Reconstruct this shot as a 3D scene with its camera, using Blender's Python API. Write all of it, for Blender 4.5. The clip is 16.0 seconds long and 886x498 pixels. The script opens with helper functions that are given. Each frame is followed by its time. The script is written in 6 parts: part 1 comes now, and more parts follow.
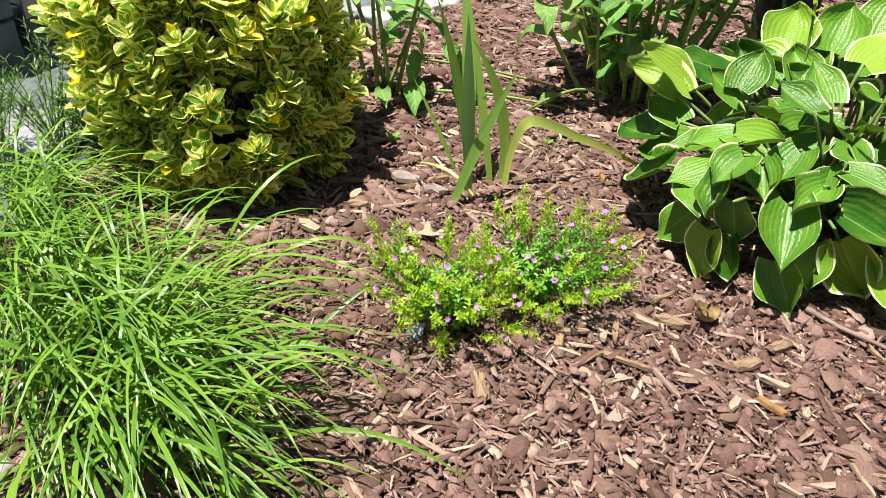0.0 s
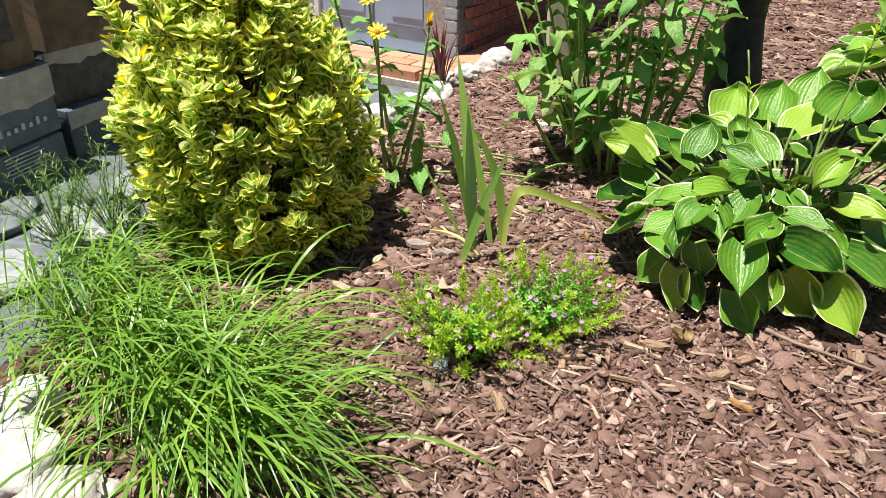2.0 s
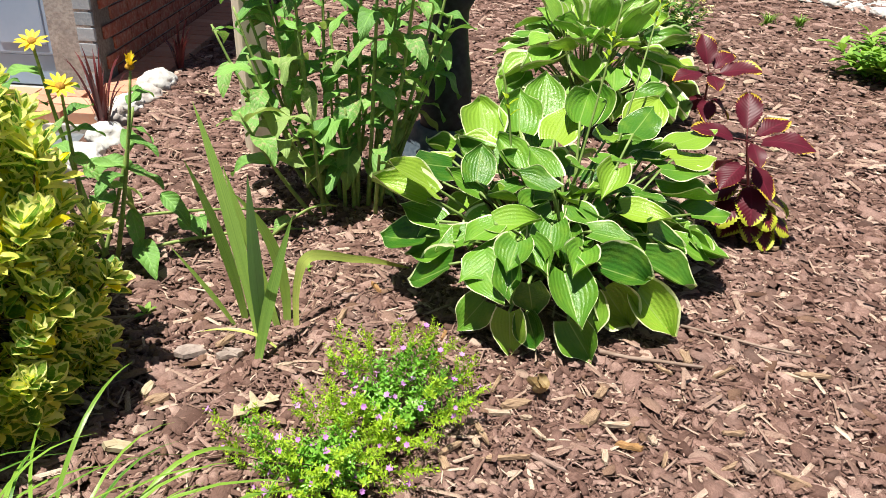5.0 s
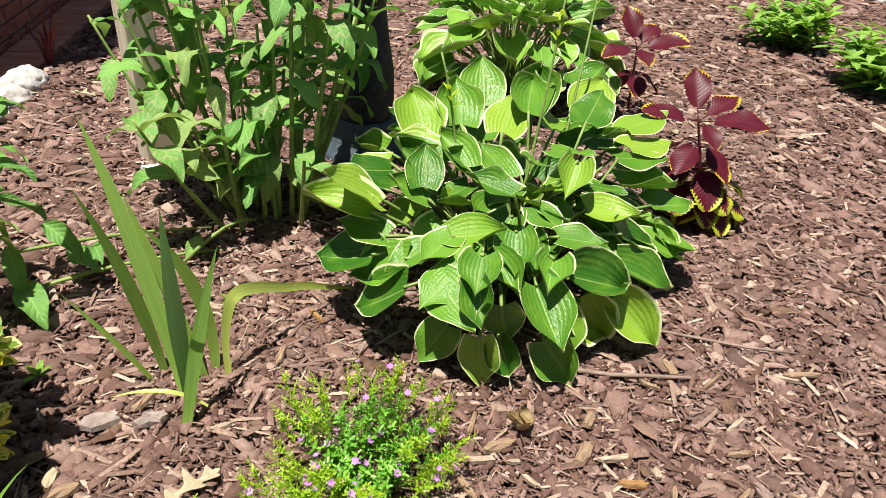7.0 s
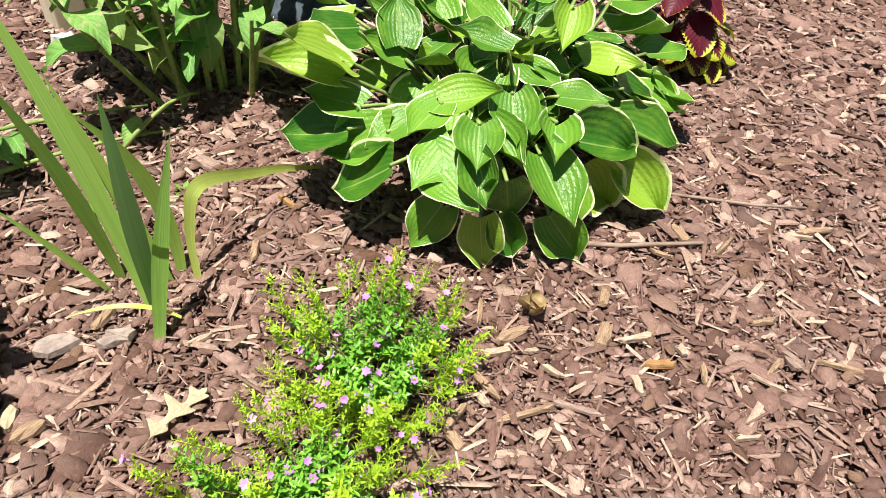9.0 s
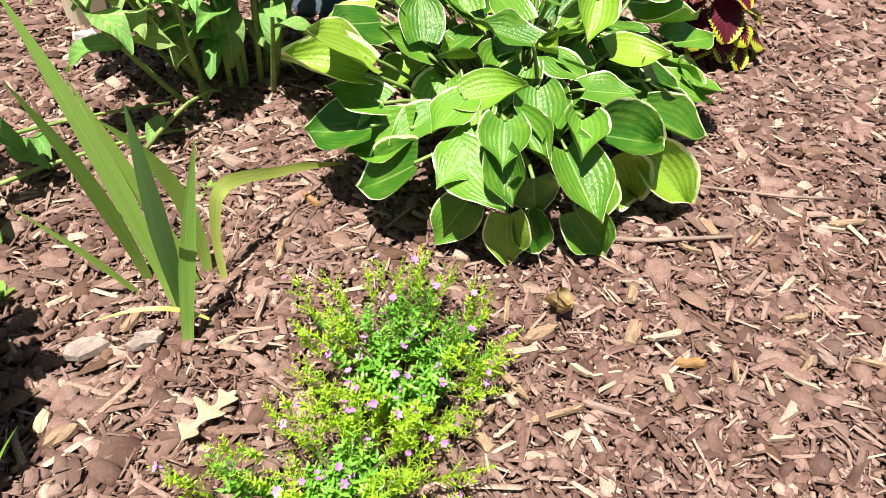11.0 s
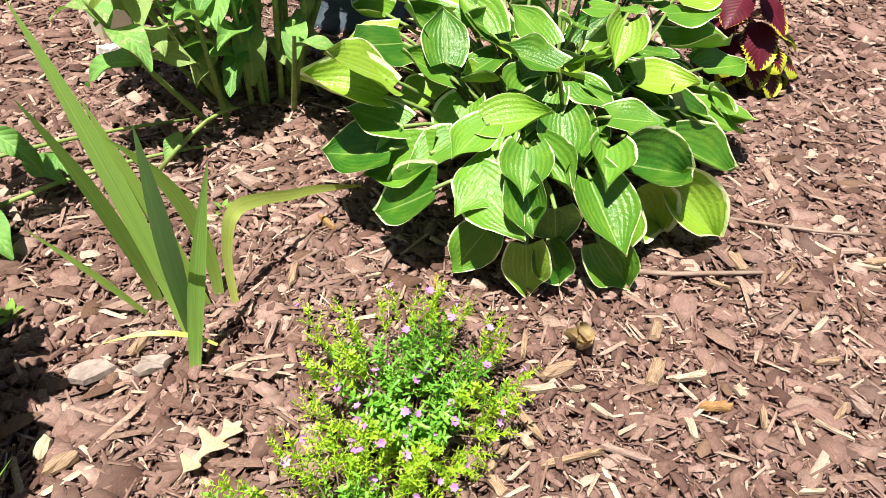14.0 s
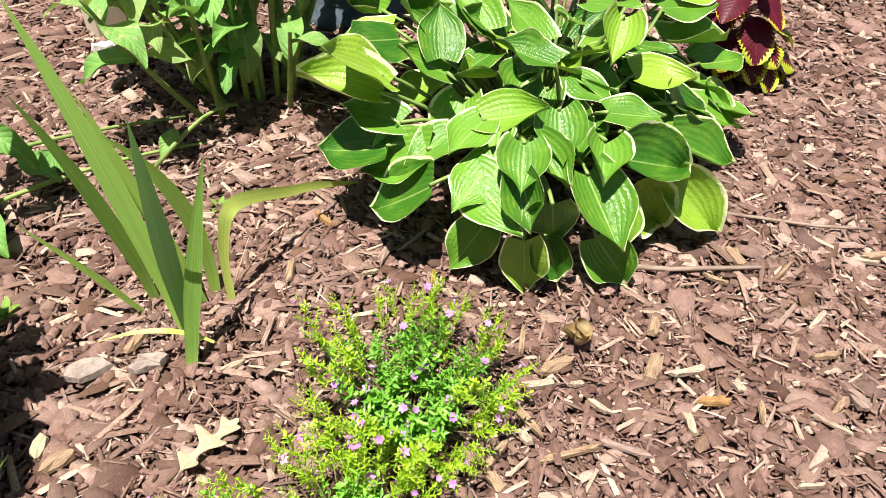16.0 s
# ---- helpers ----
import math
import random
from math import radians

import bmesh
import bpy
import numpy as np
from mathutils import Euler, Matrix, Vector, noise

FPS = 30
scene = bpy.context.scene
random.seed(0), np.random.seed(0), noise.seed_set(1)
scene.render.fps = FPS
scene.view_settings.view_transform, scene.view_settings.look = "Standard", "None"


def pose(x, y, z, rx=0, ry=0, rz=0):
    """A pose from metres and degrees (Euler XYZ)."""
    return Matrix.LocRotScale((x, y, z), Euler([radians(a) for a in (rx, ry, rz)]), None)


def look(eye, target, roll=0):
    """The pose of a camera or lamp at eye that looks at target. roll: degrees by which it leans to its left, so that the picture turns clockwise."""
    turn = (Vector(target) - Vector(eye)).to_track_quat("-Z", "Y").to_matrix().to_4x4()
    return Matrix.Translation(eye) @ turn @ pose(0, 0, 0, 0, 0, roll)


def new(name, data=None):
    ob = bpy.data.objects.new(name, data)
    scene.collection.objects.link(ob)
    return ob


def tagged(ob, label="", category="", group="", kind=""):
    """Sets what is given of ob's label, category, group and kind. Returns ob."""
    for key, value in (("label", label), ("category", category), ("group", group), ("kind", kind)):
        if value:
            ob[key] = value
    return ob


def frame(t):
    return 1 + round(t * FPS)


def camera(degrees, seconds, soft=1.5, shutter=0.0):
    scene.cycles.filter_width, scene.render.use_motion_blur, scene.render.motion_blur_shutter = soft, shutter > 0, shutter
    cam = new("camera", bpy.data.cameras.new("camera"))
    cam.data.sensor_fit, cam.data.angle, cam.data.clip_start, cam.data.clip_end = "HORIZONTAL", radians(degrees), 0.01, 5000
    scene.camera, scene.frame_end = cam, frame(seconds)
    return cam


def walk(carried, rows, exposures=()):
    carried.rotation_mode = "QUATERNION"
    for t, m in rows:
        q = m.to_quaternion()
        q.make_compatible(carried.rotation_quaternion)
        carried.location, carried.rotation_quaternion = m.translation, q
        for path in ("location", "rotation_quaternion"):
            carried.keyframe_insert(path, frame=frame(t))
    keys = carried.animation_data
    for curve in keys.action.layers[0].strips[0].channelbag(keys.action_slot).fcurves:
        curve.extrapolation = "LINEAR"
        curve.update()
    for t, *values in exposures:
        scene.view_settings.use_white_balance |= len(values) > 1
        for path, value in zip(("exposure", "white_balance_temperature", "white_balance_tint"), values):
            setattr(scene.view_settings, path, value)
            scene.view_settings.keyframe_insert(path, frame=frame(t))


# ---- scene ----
cam = camera(61.4, 16.0, soft=0.75)
PATH = [
    (0, (0.547, -1.19, 0.985), (-0.124, 0.283, -0.189), 3.4),
    (0.5, (0.535, -1.212, 0.987), (-0.157, 0.257, -0.182), 3.0),
    (1, (0.545, -1.27, 1.016), (-0.172, 0.241, -0.08), 2.7),
    (1.5, (0.583, -1.384, 1.061), (-0.172, 0.18, 0.069), 0.5),
    (2, (0.612, -1.488, 1.07), (-0.087, 0.116, 0.102), 0.7),
    (2.5, (0.59, -1.518, 1.08), (0.089, 0.154, 0.104), 2.3),
    (3, (0.461, -1.501, 1.064), (0.198, 0.221, 0.082), 3.4),
    (3.5, (0.352, -1.468, 1.054), (0.311, 0.241, 0.016), 4.9),
    (4, (0.288, -1.358, 1.046), (0.331, 0.349, 0.004), 5.3),
    (4.5, (0.203, -1.212, 1.078), (0.378, 0.523, 0.098), 5.5),
    (4.7, (0.176, -1.199, 1.087), (0.379, 0.542, 0.124), 4.6),
    (6.8, (0.059, -0.973, 1.048), (0.553, 0.682, 0.041), 3.7),
    (7, (0.072, -0.92, 1.042), (0.577, 0.733, 0.037), 3.8),
    (7.5, (0.066, -0.832, 1.021), (0.648, 0.763, -0.037), 4.6),
    (8, (0.033, -0.773, 0.999), (0.662, 0.724, -0.169), 4.8),
    (8.5, (0.019, -0.746, 0.979), (0.653, 0.677, -0.276), 5.1),
    (9, (0.02, -0.724, 0.965), (0.636, 0.66, -0.341), 4.2),
    (11.3, (0.016, -0.691, 0.978), (0.566, 0.685, -0.365), 2.0),
    (11.5, (0.021, -0.686, 0.976), (0.567, 0.705, -0.353), 1.6),
    (12, (0.023, -0.665, 0.968), (0.579, 0.725, -0.358), 2.4),
    (12.5, (0.035, -0.659, 0.968), (0.596, 0.733, -0.354), 3.1),
    (13, (0.037, -0.656, 0.968), (0.574, 0.742, -0.358), 2.9),
    (13.5, (0.042, -0.654, 0.972), (0.582, 0.753, -0.344), 2.9),
    (14, (0.041, -0.653, 0.97), (0.553, 0.764, -0.346), 2.4),
    (14.5, (0.042, -0.651, 0.971), (0.551, 0.765, -0.347), 2.4),
    (15, (0.043, -0.652, 0.969), (0.555, 0.763, -0.349), 2.4),
    (15.5, (0.043, -0.65, 0.967), (0.558, 0.761, -0.354), 2.4),
    (16, (0.042, -0.652, 0.965), (0.559, 0.759, -0.355), 2.3),
]
EXPOSURES = [(0, 0.66), (2, 0.60), (4.5, 0.68), (7, 0.54), (9, 0.77), (13, 0.90), (16, 0.87)]
walk(cam, [(t, look(e, g, r)) for t, e, g, r in PATH], EXPOSURES)

# ---- light ----
SUN_DIR = Vector((-0.20, -0.15, 1.0)).normalized()
world = bpy.data.worlds.new("sky")
scene.world = world
world.use_nodes = True
wn = world.node_tree.nodes
sky = wn.new("ShaderNodeTexSky")
sky.sky_type = "NISHITA"
sky.sun_disc = False
sky.sun_elevation = math.asin(SUN_DIR.z)
sky.sun_rotation = math.atan2(SUN_DIR.x, SUN_DIR.y)
wn["Background"].inputs["Strength"].default_value = 0.036
world.node_tree.links.new(sky.outputs["Color"], wn["Background"].inputs["Color"])
sun_data = bpy.data.lights.new("sun", "SUN")
sun_data.energy = 5.5
sun_data.angle = radians(0.53)
sun_data.color = (1.0, 0.95, 0.86)
sun = new("sun", sun_data)
sun.rotation_mode = "QUATERNION"
sun.rotation_quaternion = SUN_DIR.to_track_quat("Z", "Y")
sun.location = (0, 0, 6)


# ---- node helpers ----
class Nodes:
    def __init__(self, name):
        self.mat = bpy.data.materials.new(name)
        self.mat.use_nodes = True
        self.t = self.mat.node_tree
        self.n = self.t.nodes
        self.bsdf = self.n["Principled BSDF"]
        self.out = self.n["Material Output"]

    def add(self, kind, **kw):
        nd = self.n.new(kind)
        for k, v in kw.items():
            setattr(nd, k, v)
        return nd

    def link(self, a, b):
        self.t.links.new(a, b)

    def put(self, socket, v):
        if hasattr(v, "links") or isinstance(v, bpy.types.NodeSocket):
            self.link(v, socket)
        else:
            socket.default_value = v

    def math(self, op, a, b=0.0, clamp=False):
        nd = self.add("ShaderNodeMath", operation=op, use_clamp=clamp)
        self.put(nd.inputs[0], a)
        self.put(nd.inputs[1], b)
        return nd.outputs[0]

    def step(self, a, lo, hi):
        nd = self.add("ShaderNodeMapRange", interpolation_type="SMOOTHSTEP")
        self.put(nd.inputs[0], a)
        nd.inputs[1].default_value, nd.inputs[2].default_value = lo, hi
        return nd.outputs[0]

    def mix(self, f, a, b, mode="MIX"):
        nd = self.add("ShaderNodeMix", data_type="RGBA", blend_type=mode)
        self.put(nd.inputs[0], f)
        for k, v in ((6, a), (7, b)):
            self.put(nd.inputs[k], v if isinstance(v, bpy.types.NodeSocket) else (*v[:3], 1.0))
        return nd.outputs[2]

    def noise(self, scale, detail=3.0, coords=None, rough=0.55):
        nd = self.add("ShaderNodeTexNoise")
        nd.inputs["Scale"].default_value = scale
        nd.inputs["Detail"].default_value = detail
        nd.inputs["Roughness"].default_value = rough
        self.link(coords if coords else self.coords("Object"), nd.inputs["Vector"])
        return nd.outputs["Fac"]

    def coords(self, which):
        if which == "Position":
            return self.add("ShaderNodeNewGeometry").outputs["Position"]
        return self.add("ShaderNodeTexCoord").outputs[which]

    def scaled(self, vec, sx, sy, sz):
        nd = self.add("ShaderNodeMapping")
        self.link(vec, nd.inputs["Vector"])
        nd.inputs["Scale"].default_value = (sx, sy, sz)
        return nd.outputs["Vector"]

    def ramp(self, f, stops):
        nd = self.add("ShaderNodeValToRGB")
        e = nd.color_ramp.elements
        while len(e) < len(stops):
            e.new(0.5)
        for el, (p, c) in zip(e, stops):
            el.position, el.color = p, (*c, 1.0)
        self.put(nd.inputs[0], f)
        return nd.outputs["Color"]

    def bump(self, height, strength, dist, prev=None):
        nd = self.add("ShaderNodeBump")
        nd.inputs["Strength"].default_value = strength
        nd.inputs["Distance"].default_value = dist
        self.link(height, nd.inputs["Height"])
        if prev:
            self.link(prev, nd.inputs["Normal"])
        return nd.outputs["Normal"]

    def done(self, color, rough=0.6, normal=None, spec=0.4, translucent=0.0, tcolor=None):
        b = self.bsdf
        self.put(b.inputs["Base Color"], color if isinstance(color, bpy.types.NodeSocket) else (*color, 1))
        self.put(b.inputs["Roughness"], rough)
        b.inputs["Specular IOR Level"].default_value = spec
        if normal:
            self.link(normal, b.inputs["Normal"])
        if translucent:
            tr = self.add("ShaderNodeBsdfTranslucent")
            self.put(tr.inputs["Color"], tcolor if tcolor else color)
            mx = self.add("ShaderNodeMixShader")
            mx.inputs[0].default_value = translucent
            self.link(b.outputs[0], mx.inputs[1])
            self.link(tr.outputs[0], mx.inputs[2])
            self.link(mx.outputs[0], self.out.inputs["Surface"])
        return self.mat


def rnd_island(m):
    return m.add("ShaderNodeNewGeometry").outputs["Random Per Island"]


def rnd_object(m):
    return m.add("ShaderNodeObjectInfo").outputs["Random"]


def leaf_uv(m):
    """Across (0 at the midrib, 1 at the edge) and along a leaf."""
    sep = m.add("ShaderNodeSeparateXYZ")
    m.link(m.coords("UV"), sep.inputs[0])
    u = m.math("ABSOLUTE", m.math("SUBTRACT", m.math("MULTIPLY", sep.outputs[0], 2.0), 1.0))
    return sep.outputs[0], u, sep.outputs[1]


# ---- materials ----
def bark_material(name, stops):
    m = Nodes(name)
    r = rnd_island(m)
    base = m.ramp(r, stops)
    pos = m.coords("Position")
    fibre = m.scaled(m.coords("UV"), 90.0, 800.0, 1.0)
    grain = m.noise(1.0, 4.0, fibre, 0.65)
    blotch = m.noise(140.0, 3.0, pos)
    col = m.mix(m.step(grain, 0.28, 0.62), m.mix(1.0, base, (0.52, 0.47, 0.45), "MULTIPLY"), base)
    col = m.mix(m.math("MULTIPLY", m.step(blotch, 0.5, 0.72), 0.45), col, m.mix(1.0, base, (1.45, 1.5, 1.5), "MULTIPLY"))
    dust = m.noise(9.0, 3.0, pos)
    col = m.mix(m.math("MULTIPLY", m.step(dust, 0.45, 0.75), 0.2), col, (0.40, 0.30, 0.26))
    return m.done(col, 0.78, m.bump(grain, 0.8, 0.0022), 0.32)


def soil_material():
    m = Nodes("dark_soil")
    pos = m.coords("Position")
    a = m.noise(60.0, 5.0, pos)
    col = m.ramp(a, [(0.25, (0.05, 0.026, 0.019)), (0.5, (0.12, 0.066, 0.050)), (0.75, (0.21, 0.125, 0.095))])
    return m.done(col, 0.9, m.bump(a, 1.0, 0.012), 0.2)


def hosta_material(name, cream, edge, dark=(0.030, 0.125, 0.011), light=(0.130, 0.300, 0.028)):
    m = Nodes(name)
    uu, u, v = leaf_uv(m)
    ro = rnd_object(m)
    obj = m.coords("Object")
    wob = m.noise(5.0, 2.5, m.scaled(obj, 1.0, 0.6, 1.0))
    tipf = m.math("MULTIPLY", m.step(v, 0.84, 1.0), 0.14)
    e = m.math("ADD", m.math("ADD", u, m.math("MULTIPLY", m.math("SUBTRACT", wob, 0.5), 0.22)), tipf)
    vary = m.math("FRACT", m.math("MULTIPLY", ro, 7.7))
    e = m.math("ADD", e, m.math("MULTIPLY", m.math("SUBTRACT", vary, 0.5), 0.10))
    rim = m.step(e, edge, edge + 0.035)
    lime = tuple(1.25 * c + d for c, d in zip(light, (0.095, 0.03, 0.004)))
    green = m.ramp(ro, [(0.0, dark), (0.3, tuple(0.45 * c + 0.55 * d for c, d in zip(dark, light))), (0.70, light), (0.94, lime), (1.0, lime)])
    green = m.mix(m.math("MULTIPLY", m.step(m.noise(2.6, 2.0, obj), 0.40, 0.75), 0.35), green, lime)
    veins = m.math("SINE", m.math("MULTIPLY", uu, 2 * math.pi * 11))
    green = m.mix(m.math("MULTIPLY", m.step(veins, -0.2, -1.0), 0.08), green, tuple(0.8 * c for c in dark))
    green = m.mix(m.math("MULTIPLY", m.step(u, 0.045, 0.012), 0.5), green, (0.34, 0.46, 0.14))
    blister = m.noise(22.0, 3.0, obj)
    spots = m.step(blister, 0.60, 0.72)
    green = m.mix(m.math("MULTIPLY", spots, m.math("MULTIPLY", m.step(vary, 0.80, 0.95), 0.7)), green, (0.47, 0.40, 0.10))
    col = m.mix(rim, green, cream)
    nrm = m.bump(veins, 0.16, 0.004)
    nrm = m.bump(blister, 0.22, 0.014, nrm)
    tc = m.mix(1.0, col, (1.25, 1.2, 0.7), "MULTIPLY")
    return m.done(col, 0.34, nrm, 0.42, 0.10, tc)


def variegated_material():
    m = Nodes("golden_variegated_leaf")
    uu, u, v = leaf_uv(m)
    r = rnd_island(m)
    obj = m.coords("Object")
    r2 = m.math("FRACT", m.math("ADD", m.math("MULTIPLY", r, 7.31), m.math("MULTIPLY", rnd_object(m), 3.7)))
    wob = m.math("MULTIPLY", m.math("SUBTRACT", m.noise(110.0, 3.5, obj), 0.5), 0.9)
    e = m.math("ADD", m.math("ADD", u, wob), m.math("ADD", m.math("MULTIPLY", m.step(v, 0.8, 1.0), 0.4), m.math("MULTIPLY", m.math("SUBTRACT", r2, 0.5), 0.5)))
    rim = m.step(e, 0.46, 0.54)
    green = m.mix(r2, (0.10, 0.25, 0.035), (0.36, 0.52, 0.07))
    green = m.mix(m.math("MULTIPLY", m.step(m.noise(260.0, 3.0, obj), 0.5, 0.62), 0.5), green, (0.42, 0.52, 0.10))
    gold = m.mix(r, (0.90, 0.87, 0.17), (0.95, 0.94, 0.50))
    col = m.mix(rim, green, gold)
    col = m.mix(m.step(r2, 0.955, 0.965), col, (0.86, 0.74, 0.03))
    nrm = m.bump(m.math("ADD", m.step(u, 0.1, 0.0), m.noise(300.0, 2.0, obj)), 0.25, 0.001)
    return m.done(col, 0.3, nrm, 0.5, 0.55, m.mix(1.0, col, (1.2, 1.2, 0.8), "MULTIPLY"))


def green_leaf(name, dark, light, rough=0.45, trans=0.3, spots=None, veins=0.0, island=False, gloss=0.45):
    m = Nodes(name)
    uu, u, v = leaf_uv(m)
    obj = m.coords("Object")
    r = rnd_island(m) if island else rnd_object(m)
    col = m.mix(r, dark, light)
    mid = tuple(min(1.0, 1.4 * c + 0.02) for c in light)
    col = m.mix(m.math("MULTIPLY", m.noise(35.0, 3.0, obj), 0.45), col, mid)
    col = m.mix(m.math("MULTIPLY", m.step(u, 0.1, 0.02), 0.45), col, mid)
    if spots:
        sp = m.step(m.noise(9.0, 5.0, obj, 0.75), 0.5, 0.62)
        worn = m.step(m.math("FRACT", m.math("MULTIPLY", r, 5.17)), 0.55, 0.85)
        col = m.mix(m.math("MULTIPLY", sp, m.math("MULTIPLY", worn, 0.9)), col, spots)
    side = m.math("ABSOLUTE", m.math("SINE", m.math("MULTIPLY", m.math("SUBTRACT", v, m.math("MULTIPLY", u, 0.25)), 24.0)))
    col = m.mix(m.math("MULTIPLY", m.step(side, 0.25, 0.0), 0.3 * veins), col, mid)
    h = m.math("ADD", m.math("MULTIPLY", side, 1.6 * veins), m.noise(160.0, 2.0, obj))
    return m.done(col, rough, m.bump(h, 0.4, 0.0025), gloss, trans, m.mix(1.0, col, (1.2, 1.15, 0.75), "MULTIPLY"))


def blade_material(name, dark, light, trans=0.3, ribs=9.0):
    m = Nodes(name)
    uu, u, v = leaf_uv(m)
    r = m.math("FRACT", m.math("ADD", rnd_island(m), m.math("MULTIPLY", rnd_object(m), 5.3)))
    col = m.mix(r, dark, light)
    streak = m.noise(1.0, 3.0, m.scaled(m.coords("UV"), 3.0 * ribs, 2.2, 1.0))
    col = m.mix(m.math("MULTIPLY", m.step(streak, 0.35, 0.7), 0.4), col, tuple(1.35 * c for c in light))
    col = m.mix(m.math("MULTIPLY", m.step(v, 0.22, 0.0), 0.55), col, tuple(1.4 * c + 0.03 for c in light))
    col = m.mix(m.math("MULTIPLY", m.step(u, 0.10, 0.02), 0.22), col, tuple(0.55 * c for c in dark))
    return m.done(col, 0.30, m.bump(streak, 0.18, 0.002), 0.5, trans, m.mix(1.0, col, (1.15, 1.15, 0.75), "MULTIPLY"))


def plain(name, a, b, scale, rough=0.6, bump=0.3, dist=0.003, spec=0.4, metal=0.0, stretch=(1, 1, 1), where="Object"):
    m = Nodes(name)
    vec = m.scaled(m.coords(where), *stretch)
    f = m.noise(scale, 5.0, vec)
    big = m.noise(scale * 0.14, 3.0, vec)
    col = m.mix(m.step(f, 0.3, 0.7), a, b)
    col = m.mix(m.math("MULTIPLY", m.step(big, 0.4, 0.7), 0.45), col, tuple(0.6 * x for x in a))
    m.bsdf.inputs["Metallic"].default_value = metal
    return m.done(col, rough, m.bump(f, bump, dist), spec)


def piece_material(name, cols, scale=40.0, rough=0.8, grey=0.25, dusty=(0.5, 0.36, 0.28)):
    """Fired brick, stone: colour varied from piece to piece."""
    m = Nodes(name)
    r = rnd_object(m)
    n = len(cols) - 1
    base = m.ramp(r, [(i / n, c) for i, c in enumerate(cols)])
    f = m.noise(scale, 6.0, m.coords("Position"), 0.65)
    col = m.mix(m.math("MULTIPLY", m.step(f, 0.4, 0.75), 0.5), base, dusty)
    col = m.mix(m.math("MULTIPLY", m.step(m.noise(6.0, 3.0, m.coords("Position")), 0.5, 0.75), grey), col, (0.16, 0.12, 0.10))
    return m.done(col, rough, m.bump(f, 0.5, 0.003), 0.3)


def coleus_material(name, edge_from, yellow):
    """Wine-red leaf, streaked with yellow along its toothed edge beyond edge_from."""
    m = Nodes(name)
    uu, u, v = leaf_uv(m)
    obj = m.coords("Object")
    ro = rnd_object(m)
    streak = m.math("MULTIPLY", m.math("SINE", m.math("MULTIPLY", m.math("SUBTRACT", v, m.math("MULTIPLY", u, 0.35)), 60.0)), 0.13)
    e = m.math("ADD", m.math("ADD", u, streak), m.math("MULTIPLY", m.math("SUBTRACT", m.noise(6.0, 5.0, obj, 0.7), 0.5), 0.5))
    e = m.math("ADD", m.math("ADD", e, m.math("MULTIPLY", m.step(v, 0.45, 1.0), 0.55)), m.math("MULTIPLY", m.math("SUBTRACT", ro, 0.5), 0.3))
    red = m.mix(m.noise(4.0, 3.0, obj), (0.050, 0.005, 0.010), (0.135, 0.011, 0.026))
    red = m.mix(m.math("MULTIPLY", m.step(u, 0.10, 0.0), 0.35), red, (0.22, 0.02, 0.05))
    edge = m.mix(m.noise(30.0, 2.0, obj), yellow, tuple(min(0.9, 1.5 * c + 0.03) for c in yellow))
    col = m.mix(m.step(e, edge_from, edge_from + 0.16), red, edge)
    side = m.math("ABSOLUTE", m.math("SINE", m.math("MULTIPLY", m.math("SUBTRACT", v, m.math("MULTIPLY", u, 0.35)), 30.0)))
    return m.done(col, 0.45, m.bump(side, 0.10, 0.010), 0.35, 0.2)


BARK = bark_material("bark_chips", [(0.0, (0.092, 0.047, 0.036)), (0.22, (0.148, 0.082, 0.064)), (0.50, (0.204, 0.117, 0.094)),
                                    (0.76, (0.278, 0.169, 0.139)), (0.90, (0.358, 0.234, 0.196)), (0.96, (0.450, 0.318, 0.260)), (1.0, (0.550, 0.420, 0.330))])
SLIVERS = bark_material("wood_slivers", [(0.0, (0.130, 0.070, 0.053)), (0.45, (0.245, 0.150, 0.115)), (0.72, (0.365, 0.250, 0.195)), (0.9, (0.490, 0.365, 0.280)), (1.0, (0.620, 0.510, 0.400))])
SOIL = soil_material()
HOSTA = hosta_material("hosta_leaf", (0.72, 0.77, 0.44), 0.925)
HOSTA_PALE = hosta_material("pale_hosta_leaf", (0.66, 0.72, 0.42), 0.90, (0.085, 0.235, 0.025), (0.215, 0.415, 0.06))
PETIOLE = plain("pale_green_petiole", (0.17, 0.27, 0.06), (0.26, 0.36, 0.10), 60, 0.5)
GOLD = variegated_material()
TWIG = plain("brown_twig", (0.10, 0.065, 0.035), (0.19, 0.13, 0.08), 120, 0.8)
GREEN_TWIG = plain("green_stem", (0.20, 0.31, 0.07), (0.33, 0.42, 0.13), 90, 0.6)
IRIS = blade_material("sword_leaf", (0.12, 0.28, 0.055), (0.34, 0.52, 0.11), 0.45, 8)
IRIS_BLUE = blade_material("blue_green_sword_leaf", (0.13, 0.29, 0.11), (0.20, 0.38, 0.15), 0.35, 9)
IRIS_YELLOW = blade_material("yellowing_sword_leaf", (0.38, 0.50, 0.10), (0.50, 0.56, 0.14), 0.3, 9)
GRASS = blade_material("grass_blade", (0.034, 0.135, 0.018), (0.25, 0.43, 0.055), 0.30, 4)
SEDGE = blade_material("fine_sedge_blade", (0.07, 0.16, 0.03), (0.17, 0.30, 0.06), 0.3, 3)
WINE = blade_material("wine_red_blade", (0.08, 0.015, 0.02), (0.20, 0.045, 0.045), 0.15, 5)
